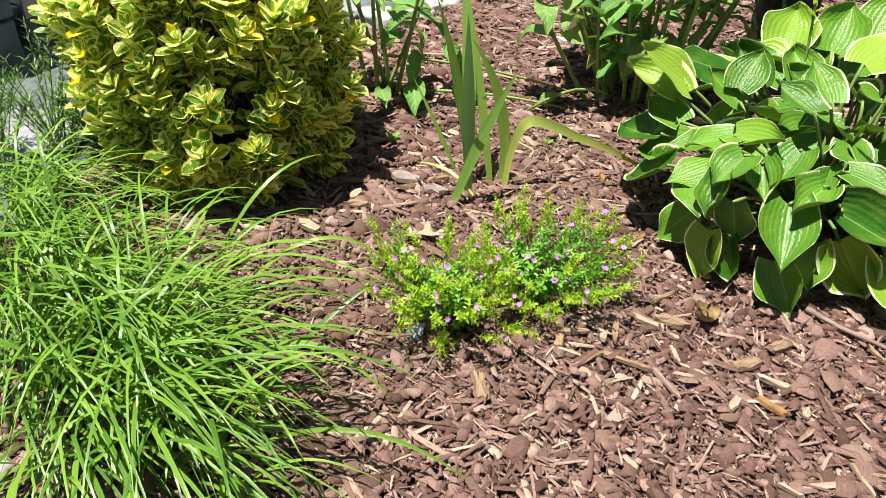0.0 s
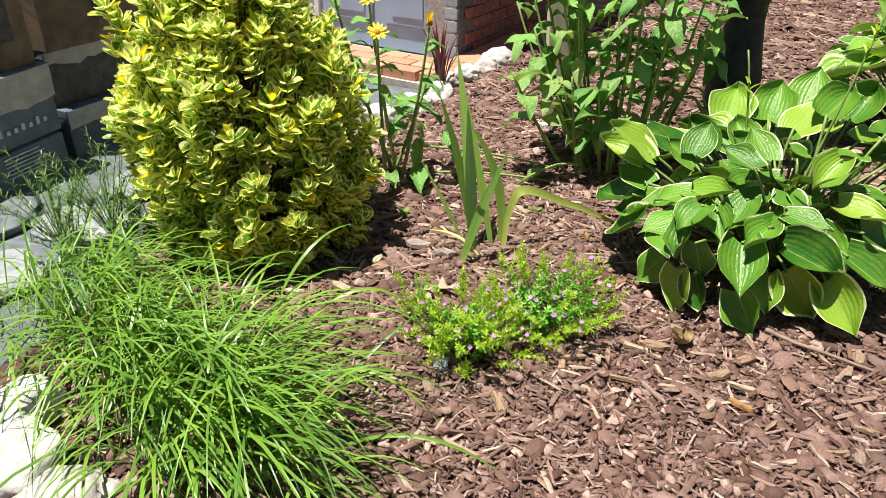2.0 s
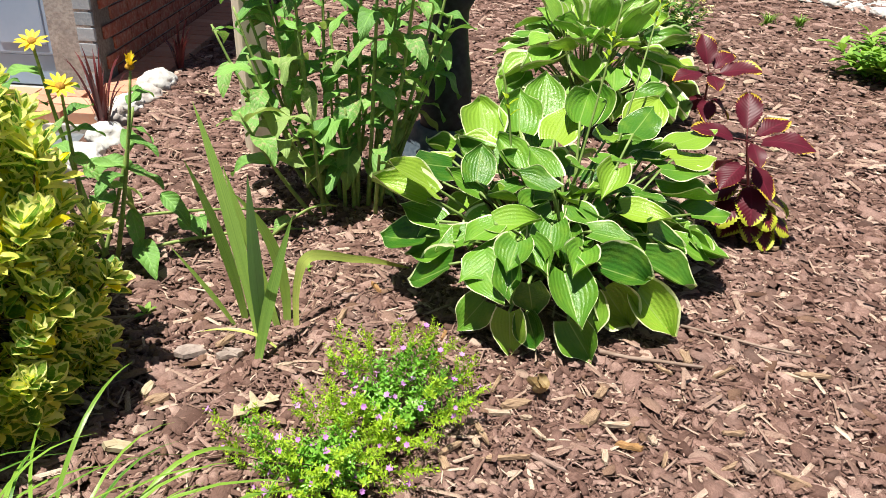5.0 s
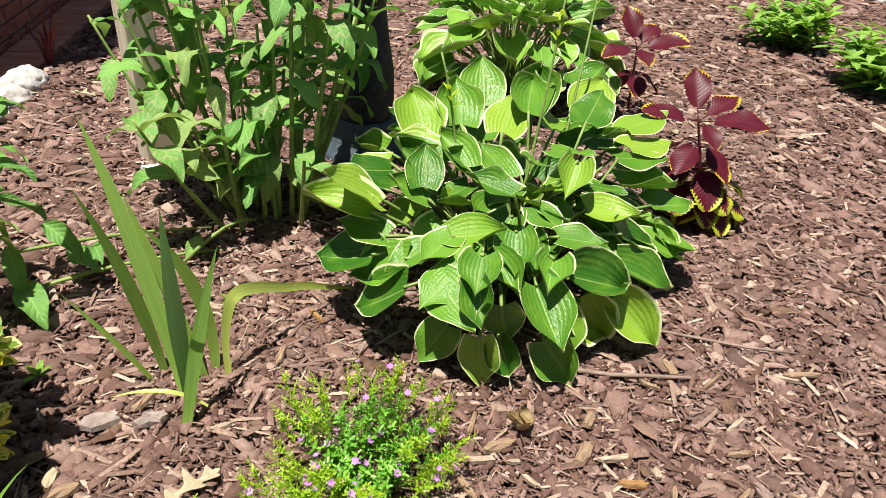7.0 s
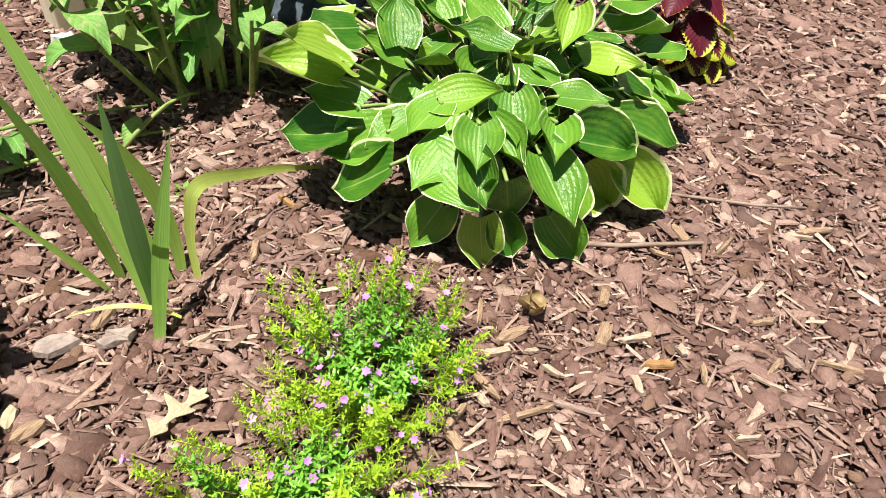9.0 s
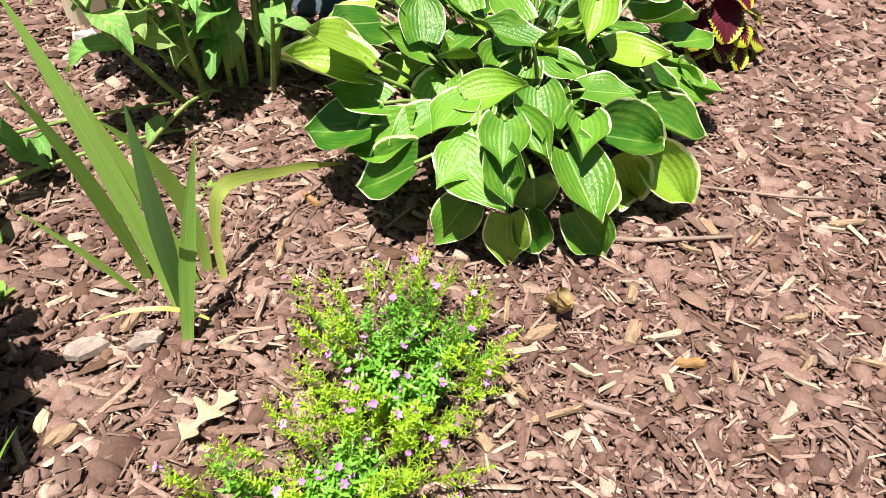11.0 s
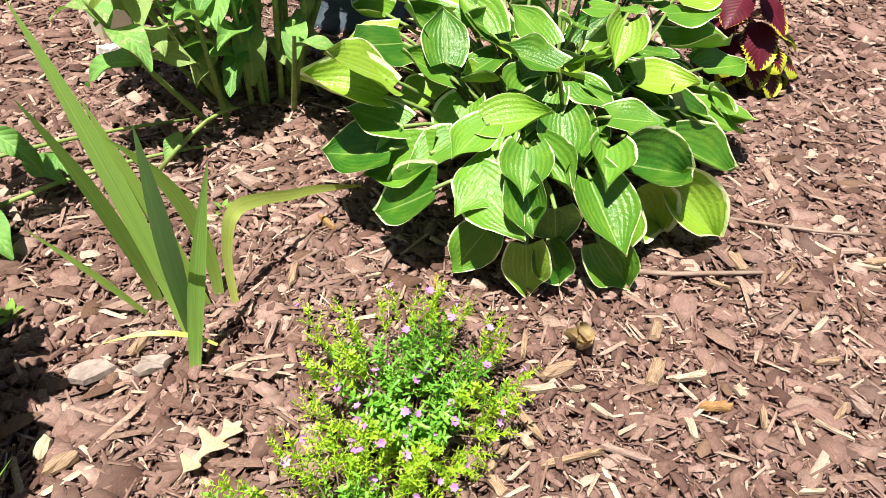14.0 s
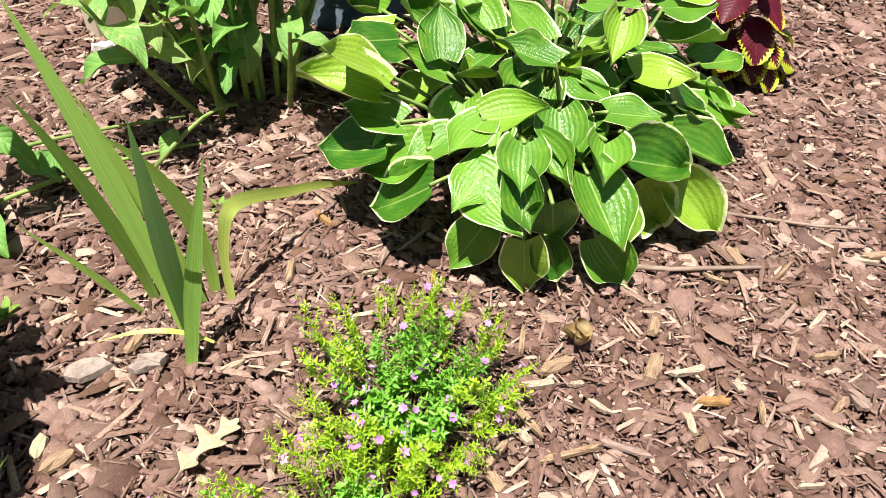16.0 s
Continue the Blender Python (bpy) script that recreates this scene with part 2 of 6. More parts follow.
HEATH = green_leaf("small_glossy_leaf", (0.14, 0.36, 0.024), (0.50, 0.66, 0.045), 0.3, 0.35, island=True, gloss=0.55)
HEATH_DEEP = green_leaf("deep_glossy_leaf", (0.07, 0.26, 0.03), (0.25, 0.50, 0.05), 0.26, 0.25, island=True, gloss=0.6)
DAISY_LEAF = green_leaf("hairy_leaf", (0.045, 0.165, 0.025), (0.21, 0.42, 0.085), 0.5, 0.22, (0.40, 0.39, 0.19), 0.8)
DAISY_OLD = green_leaf("spotted_old_leaf", (0.12, 0.26, 0.05), (0.32, 0.44, 0.13), 0.6, 0.3, (0.62, 0.58, 0.34), 0.8)
BASIL_LEAF = green_leaf("toothed_leaf", (0.07, 0.22, 0.03), (0.26, 0.44, 0.06), 0.5, 0.3, None, 0.8, True)
DEEP_LEAF = green_leaf("deep_green_leaf", (0.05, 0.15, 0.02), (0.12, 0.27, 0.04), 0.45, 0.25, None, 0.5, True)
PURPLE = green_leaf("lilac_petal", (0.42, 0.13, 0.52), (0.64, 0.34, 0.74), 0.6, 0.3)
YELLOW = green_leaf("yellow_petal", (0.78, 0.50, 0.02), (0.85, 0.66, 0.04), 0.6, 0.3, island=True)
CREAM = green_leaf("cream_petal", (0.8, 0.72, 0.2), (0.85, 0.82, 0.55), 0.6, 0.3, island=True)
ORANGE = plain("orange_cone", (0.35, 0.16, 0.02), (0.6, 0.33, 0.03), 300, 0.8, 0.8, 0.002)
COLEUS = coleus_material("coleus_leaf", 1.08, (0.50, 0.36, 0.03))
COLEUS_LOW = coleus_material("coleus_lower_leaf", 0.78, (0.36, 0.40, 0.02))
ROCK = plain("white_quartz", (0.46, 0.45, 0.42), (0.72, 0.71, 0.68), 22, 0.7, 0.7, 0.012)
GREY_ROCK = plain("pale_grey_stone", (0.40, 0.36, 0.33), (0.62, 0.57, 0.53), 45, 0.8, 0.6, 0.004)
PINK_STONE = plain("pinkish_flat_stone", (0.22, 0.172, 0.15), (0.37, 0.30, 0.265), 70, 0.85, 0.8, 0.004)
# Slate path coloured dark blue-grey for the shade that lies on it.
SLATE_SHADED = plain("shade_dark_slate_paving", (0.10, 0.118, 0.135), (0.18, 0.195, 0.21), 30, 0.8, 0.4, 0.003, where="Position")
CONCRETE = plain("weathered_concrete", (0.40, 0.40, 0.39), (0.55, 0.54, 0.52), 40, 0.85, 0.4, 0.003, where="Position")
FLAG = plain("grey_flagstone", (0.24, 0.26, 0.28), (0.38, 0.39, 0.40), 25, 0.7, 0.5, 0.006, where="Position")
SAND = plain("sandy_mortar", (0.42, 0.38, 0.33), (0.58, 0.54, 0.48), 80, 0.9, 0.6, 0.004, where="Position")
BRICK = piece_material("red_brick", [(0.20, 0.045, 0.03), (0.30, 0.075, 0.045), (0.25, 0.06, 0.04), (0.34, 0.10, 0.06)])
PAVER = piece_material("orange_brick_paver", [(0.46, 0.19, 0.11), (0.55, 0.26, 0.16), (0.50, 0.22, 0.13), (0.60, 0.32, 0.21)], 50, 0.8, 0.1)
PAINTED = piece_material("grey_painted_brick", [(0.25, 0.29, 0.33), (0.36, 0.40, 0.44), (0.30, 0.34, 0.38)], 60, 0.7, 0.25, (0.52, 0.56, 0.60))
MORTAR = plain("grey_mortar", (0.30, 0.27, 0.25), (0.45, 0.42, 0.39), 70, 0.9, 0.5, 0.003, where="Position")
DOOR = plain("blue_grey_door_paint", (0.30, 0.39, 0.53), (0.35, 0.44, 0.58), 6, 0.45, 0.08, 0.002)
SIDING = plain("pale_blue_siding_paint", (0.52, 0.58, 0.66), (0.60, 0.66, 0.74), 8, 0.55, 0.12, 0.002)
WHITE_TRIM = plain("white_trim_paint", (0.66, 0.68, 0.70), (0.76, 0.78, 0.80), 9, 0.5, 0.1, 0.002)
POST = plain("weathered_pale_post", (0.62, 0.53, 0.38), (0.78, 0.70, 0.55), 26, 0.8, 0.5, 0.003, stretch=(1, 1, 0.12))
# Column and bowl colour includes the shade under the bowl; the foot stays lighter.
BATH_SHADED = plain("shade_dark_resin", (0.018, 0.022, 0.027), (0.04, 0.047, 0.055), 40, 0.6, 0.25, 0.003)
BATH_BASE = plain("blue_grey_resin", (0.055, 0.08, 0.105), (0.095, 0.125, 0.15), 40, 0.6, 0.25, 0.003)
CABLE = plain("black_rubber", (0.012, 0.012, 0.013), (0.03, 0.03, 0.03), 60, 0.5)
BOX_GREY = plain("slate_grey_carton", (0.085, 0.11, 0.13), (0.14, 0.17, 0.195), 14, 0.65, 0.2, 0.004)
BOX_BLUE = plain("blue_grey_carton", (0.09, 0.13, 0.18), (0.17, 0.21, 0.26), 14, 0.6, 0.3, 0.004)
BOX_WHITE = plain("torn_white_carton", (0.36, 0.35, 0.31), (0.52, 0.50, 0.45), 18, 0.8, 0.3, 0.004)
BOX_TAN = plain("tan_cardboard", (0.12, 0.085, 0.05), (0.22, 0.16, 0.10), 16, 0.85, 0.3, 0.004)
TILE_DARK = plain("dark_tile_edge", (0.05, 0.045, 0.04), (0.11, 0.10, 0.09), 30, 0.6, 0.3, 0.003)
PRINT = plain("pale_grey_print", (0.50, 0.53, 0.56), (0.6, 0.62, 0.65), 90, 0.6, 0.1, 0.001)
WOOD = plain("split_wood", (0.24, 0.150, 0.092), (0.46, 0.325, 0.21), 520, 0.82, 0.9, 0.003, stretch=(0.09, 1, 1))
PALE_WOOD = plain("bleached_wood", (0.32, 0.22, 0.155), (0.60, 0.49, 0.37), 520, 0.82, 0.9, 0.003, stretch=(0.09, 1, 1))
GOLD_WOOD = plain("orange_wood", (0.26, 0.125, 0.045), (0.48, 0.29, 0.12), 520, 0.82, 0.9, 0.003, stretch=(0.09, 1, 1))
STICK = plain("grey_brown_stick", (0.22, 0.15, 0.11), (0.36, 0.27, 0.22), 70, 0.85, 0.7, 0.002, stretch=(0.15, 1, 1))
BARK_PALE = plain("greyish_bark_flake", (0.23, 0.145, 0.115), (0.42, 0.31, 0.26), 520, 0.85, 0.9, 0.003, stretch=(0.1, 1, 1))
DRY = plain("dry_tan_leaf", (0.36, 0.29, 0.18), (0.52, 0.45, 0.31), 40, 0.75, 0.4, 0.003)
HUSK = plain("dry_yellow_husk", (0.26, 0.17, 0.07), (0.44, 0.33, 0.17), 60, 0.7, 0.6, 0.003)
LABEL = plain("white_plastic_label", (0.26, 0.31, 0.36), (0.40, 0.45, 0.50), 30, 0.35, 0.05, 0.001)


# ---- mesh helpers ----
def mesh_from(name, verts, faces, mat, smooth=True, uvs=None):
    me = bpy.data.meshes.new(name)
    me.from_pydata([tuple(v) for v in verts], [], faces)
    if uvs is not None:
        layer = me.uv_layers.new(name="UVMap")
        idx = np.empty(len(me.loops), dtype=np.int32)
        me.loops.foreach_get("vertex_index", idx)
        layer.data.foreach_set("uv", np.asarray(uvs, dtype=np.float32)[idx].ravel())
    if smooth:
        me.polygons.foreach_set("use_smooth", np.ones(len(me.polygons), dtype=bool))
    me.materials.append(mat)
    me.update()
    return me


def empty(name, label, category, at=(0, 0, 0), group="", kind=""):
    e = new(name)
    e.empty_display_size = 0.05
    e.location = at
    return tagged(e, label, category, group, kind)


def child(name, me, parent, m=None, label="", kind=""):
    ob = new(name, me)
    ob.parent = parent
    if m is not None:
        ob.matrix_basis = m
    return tagged(ob, label, "", "", kind)


def part(name, bm, mat, parent, label="", m=None, smooth=False):
    me = bpy.data.meshes.new(name)
    bm.to_mesh(me)
    bm.free()
    me.materials.append(mat)
    if smooth:
        me.polygons.foreach_set("use_smooth", np.ones(len(me.polygons), dtype=bool))
    return child(name, me, parent, m, label)


class Build:
    """Collects pieces of one mesh."""

    def __init__(self):
        self.v, self.f, self.uv = [], [], []

    def add(self, verts, faces, uvs=None):
        o = len(self.v)
        self.v.extend(tuple(p) for p in verts)
        self.f.extend(tuple(i + o for i in f) for f in faces)
        self.uv.extend(uvs if uvs is not None else [(0.5, 0.5)] * len(verts))

    def mesh(self, name, mat, smooth=True):
        return mesh_from(name, self.v, self.f, mat, smooth, self.uv)


def tube(b, pts, r0, r1, sides=5):
    """A tapered tube along pts."""
    pts = [Vector(p) for p in pts]
    n = len(pts)
    verts, faces = [], []
    for i, p in enumerate(pts):
        d = (pts[min(i + 1, n - 1)] - pts[max(i - 1, 0)]).normalized()
        a = d.orthogonal().normalized()
        c = d.cross(a)
        r = r0 + (r1 - r0) * i / (n - 1)
        for k in range(sides):
            w = 2 * math.pi * k / sides
            verts.append(p + r * (a * math.cos(w) + c * math.sin(w)))
    for i in range(n - 1):
        for k in range(sides):
            k2 = (k + 1) % sides
            faces.append((i * sides + k, i * sides + k2, (i + 1) * sides + k2, (i + 1) * sides + k))
    faces.append(tuple((n - 1) * sides + k for k in range(sides)))
    faces.append(tuple(reversed(range(sides))))
    b.add(verts, faces)


def bend(a, c, sag, n=6):
    """Points from a to c with the middle lifted by sag."""
    a, c, s = Vector(a), Vector(c), Vector(sag)
    return [a.lerp(c, i / n) + s * (4 * (i / n) * (1 - i / n)) for i in range(n + 1)]


def leaf_grid(length, width, profile, nu=5, nv=8, cup=0.2, droop=0.2, wave=0.0, fold=0.0, lobe=0.0, rng=random, teeth=0.0):
    """A blade from the origin along +y, normal +z. profile(v): half width, 0 to 1."""
    verts, uvs, faces = [], [], []
    ph = rng.uniform(0, 6.28)
    for j in range(nv + 1):
        v = j / nv
        w = profile(v) * width * 0.5
        for i in range(nu):
            u = 2 * i / (nu - 1) - 1
            x = u * w
            back = lobe * length * max(0.0, 1 - v * 3.2) * (abs(u) ** 1.3)
            y = v * length - back
            if teeth and abs(u) > 0.95 and j % 2:
                x *= 1 - teeth
            z = cup * width * (u * u - 0.3) * (0.6 + 0.4 * math.sin(math.pi * v)) - droop * length * (v * v - v)
            z += fold * abs(u) * w + wave * width * math.sin(ph + v * 9 + (2.0 if u > 0 else 0.0)) * u * u
            verts.append((x, y, z))
            uvs.append((0.5 + 0.5 * u, v))
    for j in range(nv):
        for i in range(nu - 1):
            a = j * nu + i
            faces.append((a, a + 1, a + nu + 1, a + nu))
    return verts, faces, uvs


def heart(v):
    return min(1.0, (math.sin(math.pi * min(1.0, v ** 0.62 * 0.985 + 0.13)) ** 0.85)) * (1.0 if v < 0.97 else (1 - v) / 0.03 * 0.9 + 0.1) if v > 0 else 0.42


def oval(v):
    return max(0.02, math.sin(math.pi * (0.04 + 0.94 * v)) ** 0.8)


def obovate(v):
    return max(0.05, math.sin(math.pi * min(0.985, v ** 1.35 + 0.03)) ** 0.7)


def lance(v):
    return max(0.03, math.sin(math.pi * (0.03 + 0.95 * v ** 0.75)) ** 0.9)


def sword(v):
    return min(1.0, 0.55 + 1.1 * v) * (1 - max(0.0, (v - 0.45) / 0.55) ** 1.7) + 0.02


def frame_to(base, tip, up):
    """Leaf pose: from base, +y towards tip, +z near up."""
    y = (Vector(tip) - Vector(base)).normalized()
    z = Vector(up)
    z = (z - y * z.dot(y)).normalized()
    x = y.cross(z)
    m = Matrix((x, y, z)).transposed().to_4x4()
    m.translation = Vector(base)
    return m


def put_leaf(b, shape, m, s=1.0):
    v, f, uv = shape
    b.add([m @ (Vector(p) * s) for p in v], f, uv)


def box_bm(lo, hi, bevel=0.0):
    bm = bmesh.new()
    bmesh.ops.create_cube(bm, size=1.0)
    lo, hi = Vector(lo), Vector(hi)
    for v in bm.verts:
        v.co = Vector(lo[k] + (v.co[k] + 0.5) * (hi[k] - lo[k]) for k in range(3))
    if bevel:
        bmesh.ops.bevel(bm, geom=bm.edges[:], offset=bevel, segments=2, affect="EDGES", profile=0.6)
    return bm


def lathe_bm(profile, sides=40):
    bm = bmesh.new()
    rings = [[bm.verts.new((r * math.cos(2 * math.pi * k / sides), r * math.sin(2 * math.pi * k / sides), z)) for k in range(sides)] for r, z in profile]
    for a, b in zip(rings, rings[1:]):
        for k in range(sides):
            bm.faces.new((a[k], a[(k + 1) % sides], b[(k + 1) % sides], b[k]))
    bm.faces.new(rings[-1])
    bm.faces.new(list(reversed(rings[0])))
    return bm


def rock_bm(size, seed, rough=0.22, flat=1.0):
    bm = bmesh.new()
    bmesh.ops.create_icosphere(bm, subdivisions=4, radius=1.0)
    off = Vector((seed * 7.3, seed * 3.1, seed * 1.7))
    for v in bm.verts:
        d = v.co.normalized()
        k = 1 + rough * noise.noise(d * 1.3 + off) + rough * 0.45 * noise.noise(d * 3.4 + off) + rough * 0.14 * noise.noise(d * 9 + off)
        p = d * k
        p.z = max(-0.75, min(flat, p.z))
        v.co = Vector((p.x * size[0], p.y * size[1], p.z * size[2]))
    return bm


# ---- ground and paving ----
def rise(x, y):
    """Gentle unevenness of the bed."""
    return 0.012 * noise.noise(Vector((x * 2.1, y * 2.1, 3.0)))


def make_ground():
    xs = np.concatenate(([-120, -40, -12, -6], np.arange(-3, 6.01, 0.12), [9, 16, 50, 120]))
    ys = np.concatenate(([-120, -40, -12, -5], np.arange(-2, 7.01, 0.12), [10, 18, 50, 120]))
    verts, faces = [], []
    for y in ys:
        for x in xs:
            inside = -0.9 < x < 5 and -1.5 < y < 6
            verts.append((x, y, (rise(x, y) - 0.012) if inside else -0.075))
    n = len(xs)
    for j in range(len(ys) - 1):
        for i in range(n - 1):
            a = j * n + i
            faces.append((a, a + 1, a + n + 1, a + n))
    ob = new("ground", mesh_from("ground", verts, faces, SOIL))
    tagged(ob, "dark brown crumbly garden soil under bark mulch", "ground", kind="structure")


def in_bed(x, y):
    left = np.interp(y, [-1.2, -0.85, -0.6, 0.0, 0.6, 1.3, 1.6, 2.4, 3.2, 6.0], [-0.2, -0.35, -0.75, -1.02, -1.05, -0.80, -0.72, -0.70, -0.62, -0.2])
    return x > left


def scatter(rng, n, x0, x1, y0, y1):
    """n places in the bed, thinning out smoothly away from its middle, and the distance of each from there."""
    r = np.linspace(0.0, 7.0, 700)
    pdf = r / (1 + (r / 1.3) ** 2) ** 1.3
    cdf = np.cumsum(pdf) / pdf.sum()
    d = np.interp(rng.random(n), cdf, r)
    a = rng.uniform(0, 2 * np.pi, n)
    x, y = 0.5 + d * np.cos(a), 0.05 + d * np.sin(a)
    ok = in_bed(x, y) & (x > x0) & (x < x1) & (y > y0) & (y < y1)
    return x[ok], y[ok], d[ok]


def chip_arrays(cx, cy, size, rng, lift, slivers=0.45, k=5, sigma=0.42):
    """Vertices and faces of bark flakes and splinters at cx, cy, k-sided with a raised face."""
    n = len(cx)
    cz = np.array([rise(a, b) for a, b in zip(cx, cy)]) + rng.uniform(0.0, lift, n)
    splinter = rng.random(n) < slivers
    ln = np.minimum(size * rng.lognormal(0.0, sigma, n), size * 2.6) * np.where(splinter, 1.75, 1.0)
    wd = ln * np.where(splinter, rng.uniform(0.06, 0.22, n), rng.uniform(0.38, 0.85, n))
    th = np.minimum(wd * rng.uniform(0.15, 0.45, n), 0.011)
    ex = np.array({4: [1.0, 0.95, -1.0, -0.95], 5: [1.0, 0.95, 0.0, -1.0, -0.95], 6: [1.0, 0.95, 0.1, -1.0, -0.95, -0.1]}[k])
    ey = np.array({4: [-0.75, 0.8, 0.75, -0.8], 5: [-0.7, 0.75, 1.0, 0.6, -0.75], 6: [-0.65, 0.7, 1.0, 0.65, -0.7, -1.0]}[k])
    px = ex[None] * rng.uniform(0.66, 1.12, (n, k)) * ln[:, None] * 0.5 + rng.normal(0, 0.05, (n, k)) * ln[:, None]
    py = ey[None] * rng.uniform(0.62, 1.12, (n, k)) * wd[:, None] * 0.5
    ring0 = np.stack([px, py, -0.5 * th[:, None] * np.ones((n, k))], -1)
    ins = rng.uniform(0.72, 0.95, (n, k))
    ring1 = np.stack([px * ins, py * ins, th[:, None] * rng.uniform(0.15, 0.6, (n, k))], -1)
    mid = np.stack([rng.normal(0, 0.08, n) * ln, rng.normal(0, 0.08, n) * wd, th * rng.uniform(0.3, 0.8, n)], -1)[:, None]
    loc = np.concatenate([ring0, ring1, mid], 1)
    yaw, tx, ty = rng.uniform(0, 2 * np.pi, n), rng.normal(0, 0.22, n), rng.normal(0, 0.13, n)
    c, s = np.cos(tx), np.sin(tx)
    y2 = loc[..., 1] * c[:, None] - loc[..., 2] * s[:, None]
    z2 = loc[..., 1] * s[:, None] + loc[..., 2] * c[:, None]
    c, s = np.cos(ty), np.sin(ty)
    x3 = loc[..., 0] * c[:, None] + z2 * s[:, None]
    z3 = -loc[..., 0] * s[:, None] + z2 * c[:, None]
    c, s = np.cos(yaw), np.sin(yaw)
    out = np.stack([x3 * c[:, None] - y2 * s[:, None] + cx[:, None], x3 * s[:, None] + y2 * c[:, None] + cy[:, None], z3 + cz[:, None]], -1)
    i = np.arange(k)
    j = (i + 1) % k
    side = np.stack([i, j, j + k, i + k], -1)
    quads = (np.arange(n)[:, None, None] * (2 * k + 1) + side[None]).reshape(-1, 4)
    top = np.stack([i + k, j + k, np.full(k, 2 * k)], -1)
    tris = (np.arange(n)[:, None, None] * (2 * k + 1) + top[None]).reshape(-1, 3)
    uv = loc[..., :2] + rng.uniform(0, 4, (n, 1, 2))
    return out.reshape(-1, 3), quads, tris, uv.reshape(-1, 2)


def fast_mesh(name, parts, mat):
    vs, qs, ts, off = [], [], [], 0
    uv = np.concatenate([p[3] for p in parts])
    for v, q, t, _ in parts:
        vs.append(v)
        qs.append(q + off)
        ts.append(t + off)
        off += len(v)
    v, q, t = np.concatenate(vs), np.concatenate(qs), np.concatenate(ts)
    me = bpy.data.meshes.new(name)
    me.vertices.add(len(v))
    me.vertices.foreach_set("co", v.astype(np.float32).ravel())
    me.loops.add(q.size + t.size)
    me.loops.foreach_set("vertex_index", np.concatenate([q.ravel(), t.ravel()]).astype(np.int32))
    me.polygons.add(len(q) + len(t))
    starts = np.concatenate([np.arange(len(q)) * 4, q.size + np.arange(len(t)) * 3])
    me.polygons.foreach_set("loop_start", starts.astype(np.int32))
    me.update(calc_edges=True)
    along = me.uv_layers.new(name="grain")
    along.data.foreach_set("uv", uv[np.concatenate([q.ravel(), t.ravel()])].astype(np.float32).ravel())
    me.validate()
    me.materials.append(mat)
    return me


def make_mulch():
    rng = np.random.default_rng(4)
    parts = []
    for n, grain, lift, slivers, k, sigma in ((160000, 0.0112, 0.018, 0.58, 4, 0.45), (52000, 0.0170, 0.021, 0.34, 5, 0.45), (13000, 0.0255, 0.022, 0.18, 6, 0.35)):
        x, y, d = scatter(rng, n, -1.1, 5.3, -2.1, 6.4)
        parts.append(chip_arrays(x, y, grain * (1 + 0.42 * d), rng, lift, slivers, k, sigma))
    ob = new("bark_mulch", fast_mesh("bark_mulch", parts, BARK))
    tagged(ob, "reddish brown shredded bark mulch covering the garden bed", "mulch", kind="stuff")
    x, y, d = scatter(rng, 26000, -1.1, 5.3, -2.1, 6.4)
    parts = [chip_arrays(x, y, 0.0175 * (1 + 0.4 * d), rng, 0.026, 1.0, 4, 0.5)]
    child("sliver_layer", fast_mesh("sliver_layer", parts, SLIVERS), ob, None, "thin pale wood slivers", "stuff")
    return ob


make_ground()
mulch = make_mulch()


# ---- house, paving, boxes ----
HOUSE = pose(-0.965, 2.28, 0, 0, 0, -7)


def brick_run(parent, name, origin, du, dv, dn, nu, nv, size, joint, mat, stagger=0.5, rng=random.Random(2), m=None):
    """Courses of bricks as parts: du along, dv up the courses, dn out of the face."""
    lu, lv, ln = size
    variants = []
    for k in range(3):
        bm = box_bm((0, 0, 0), (lu, lv, ln), 0.003)
        me = bpy.data.meshes.new(name)
        bm.to_mesh(me)
        bm.free()
        me.materials.append(mat)
        variants.append(me)
    du, dv, dn = Vector(du), Vector(dv), Vector(dn)
    for j in range(nv):
        for i in range(nu):
            o = Vector(origin) + du * ((lu + joint) * (i + (stagger if j % 2 else 0.0))) + dv * ((lv + joint) * j) + dn * rng.uniform(0, 0.003)
            mm = Matrix((du, dv, dn)).transposed().to_4x4()
            mm.translation = o
            child(name, rng.choice(variants), parent, mm)


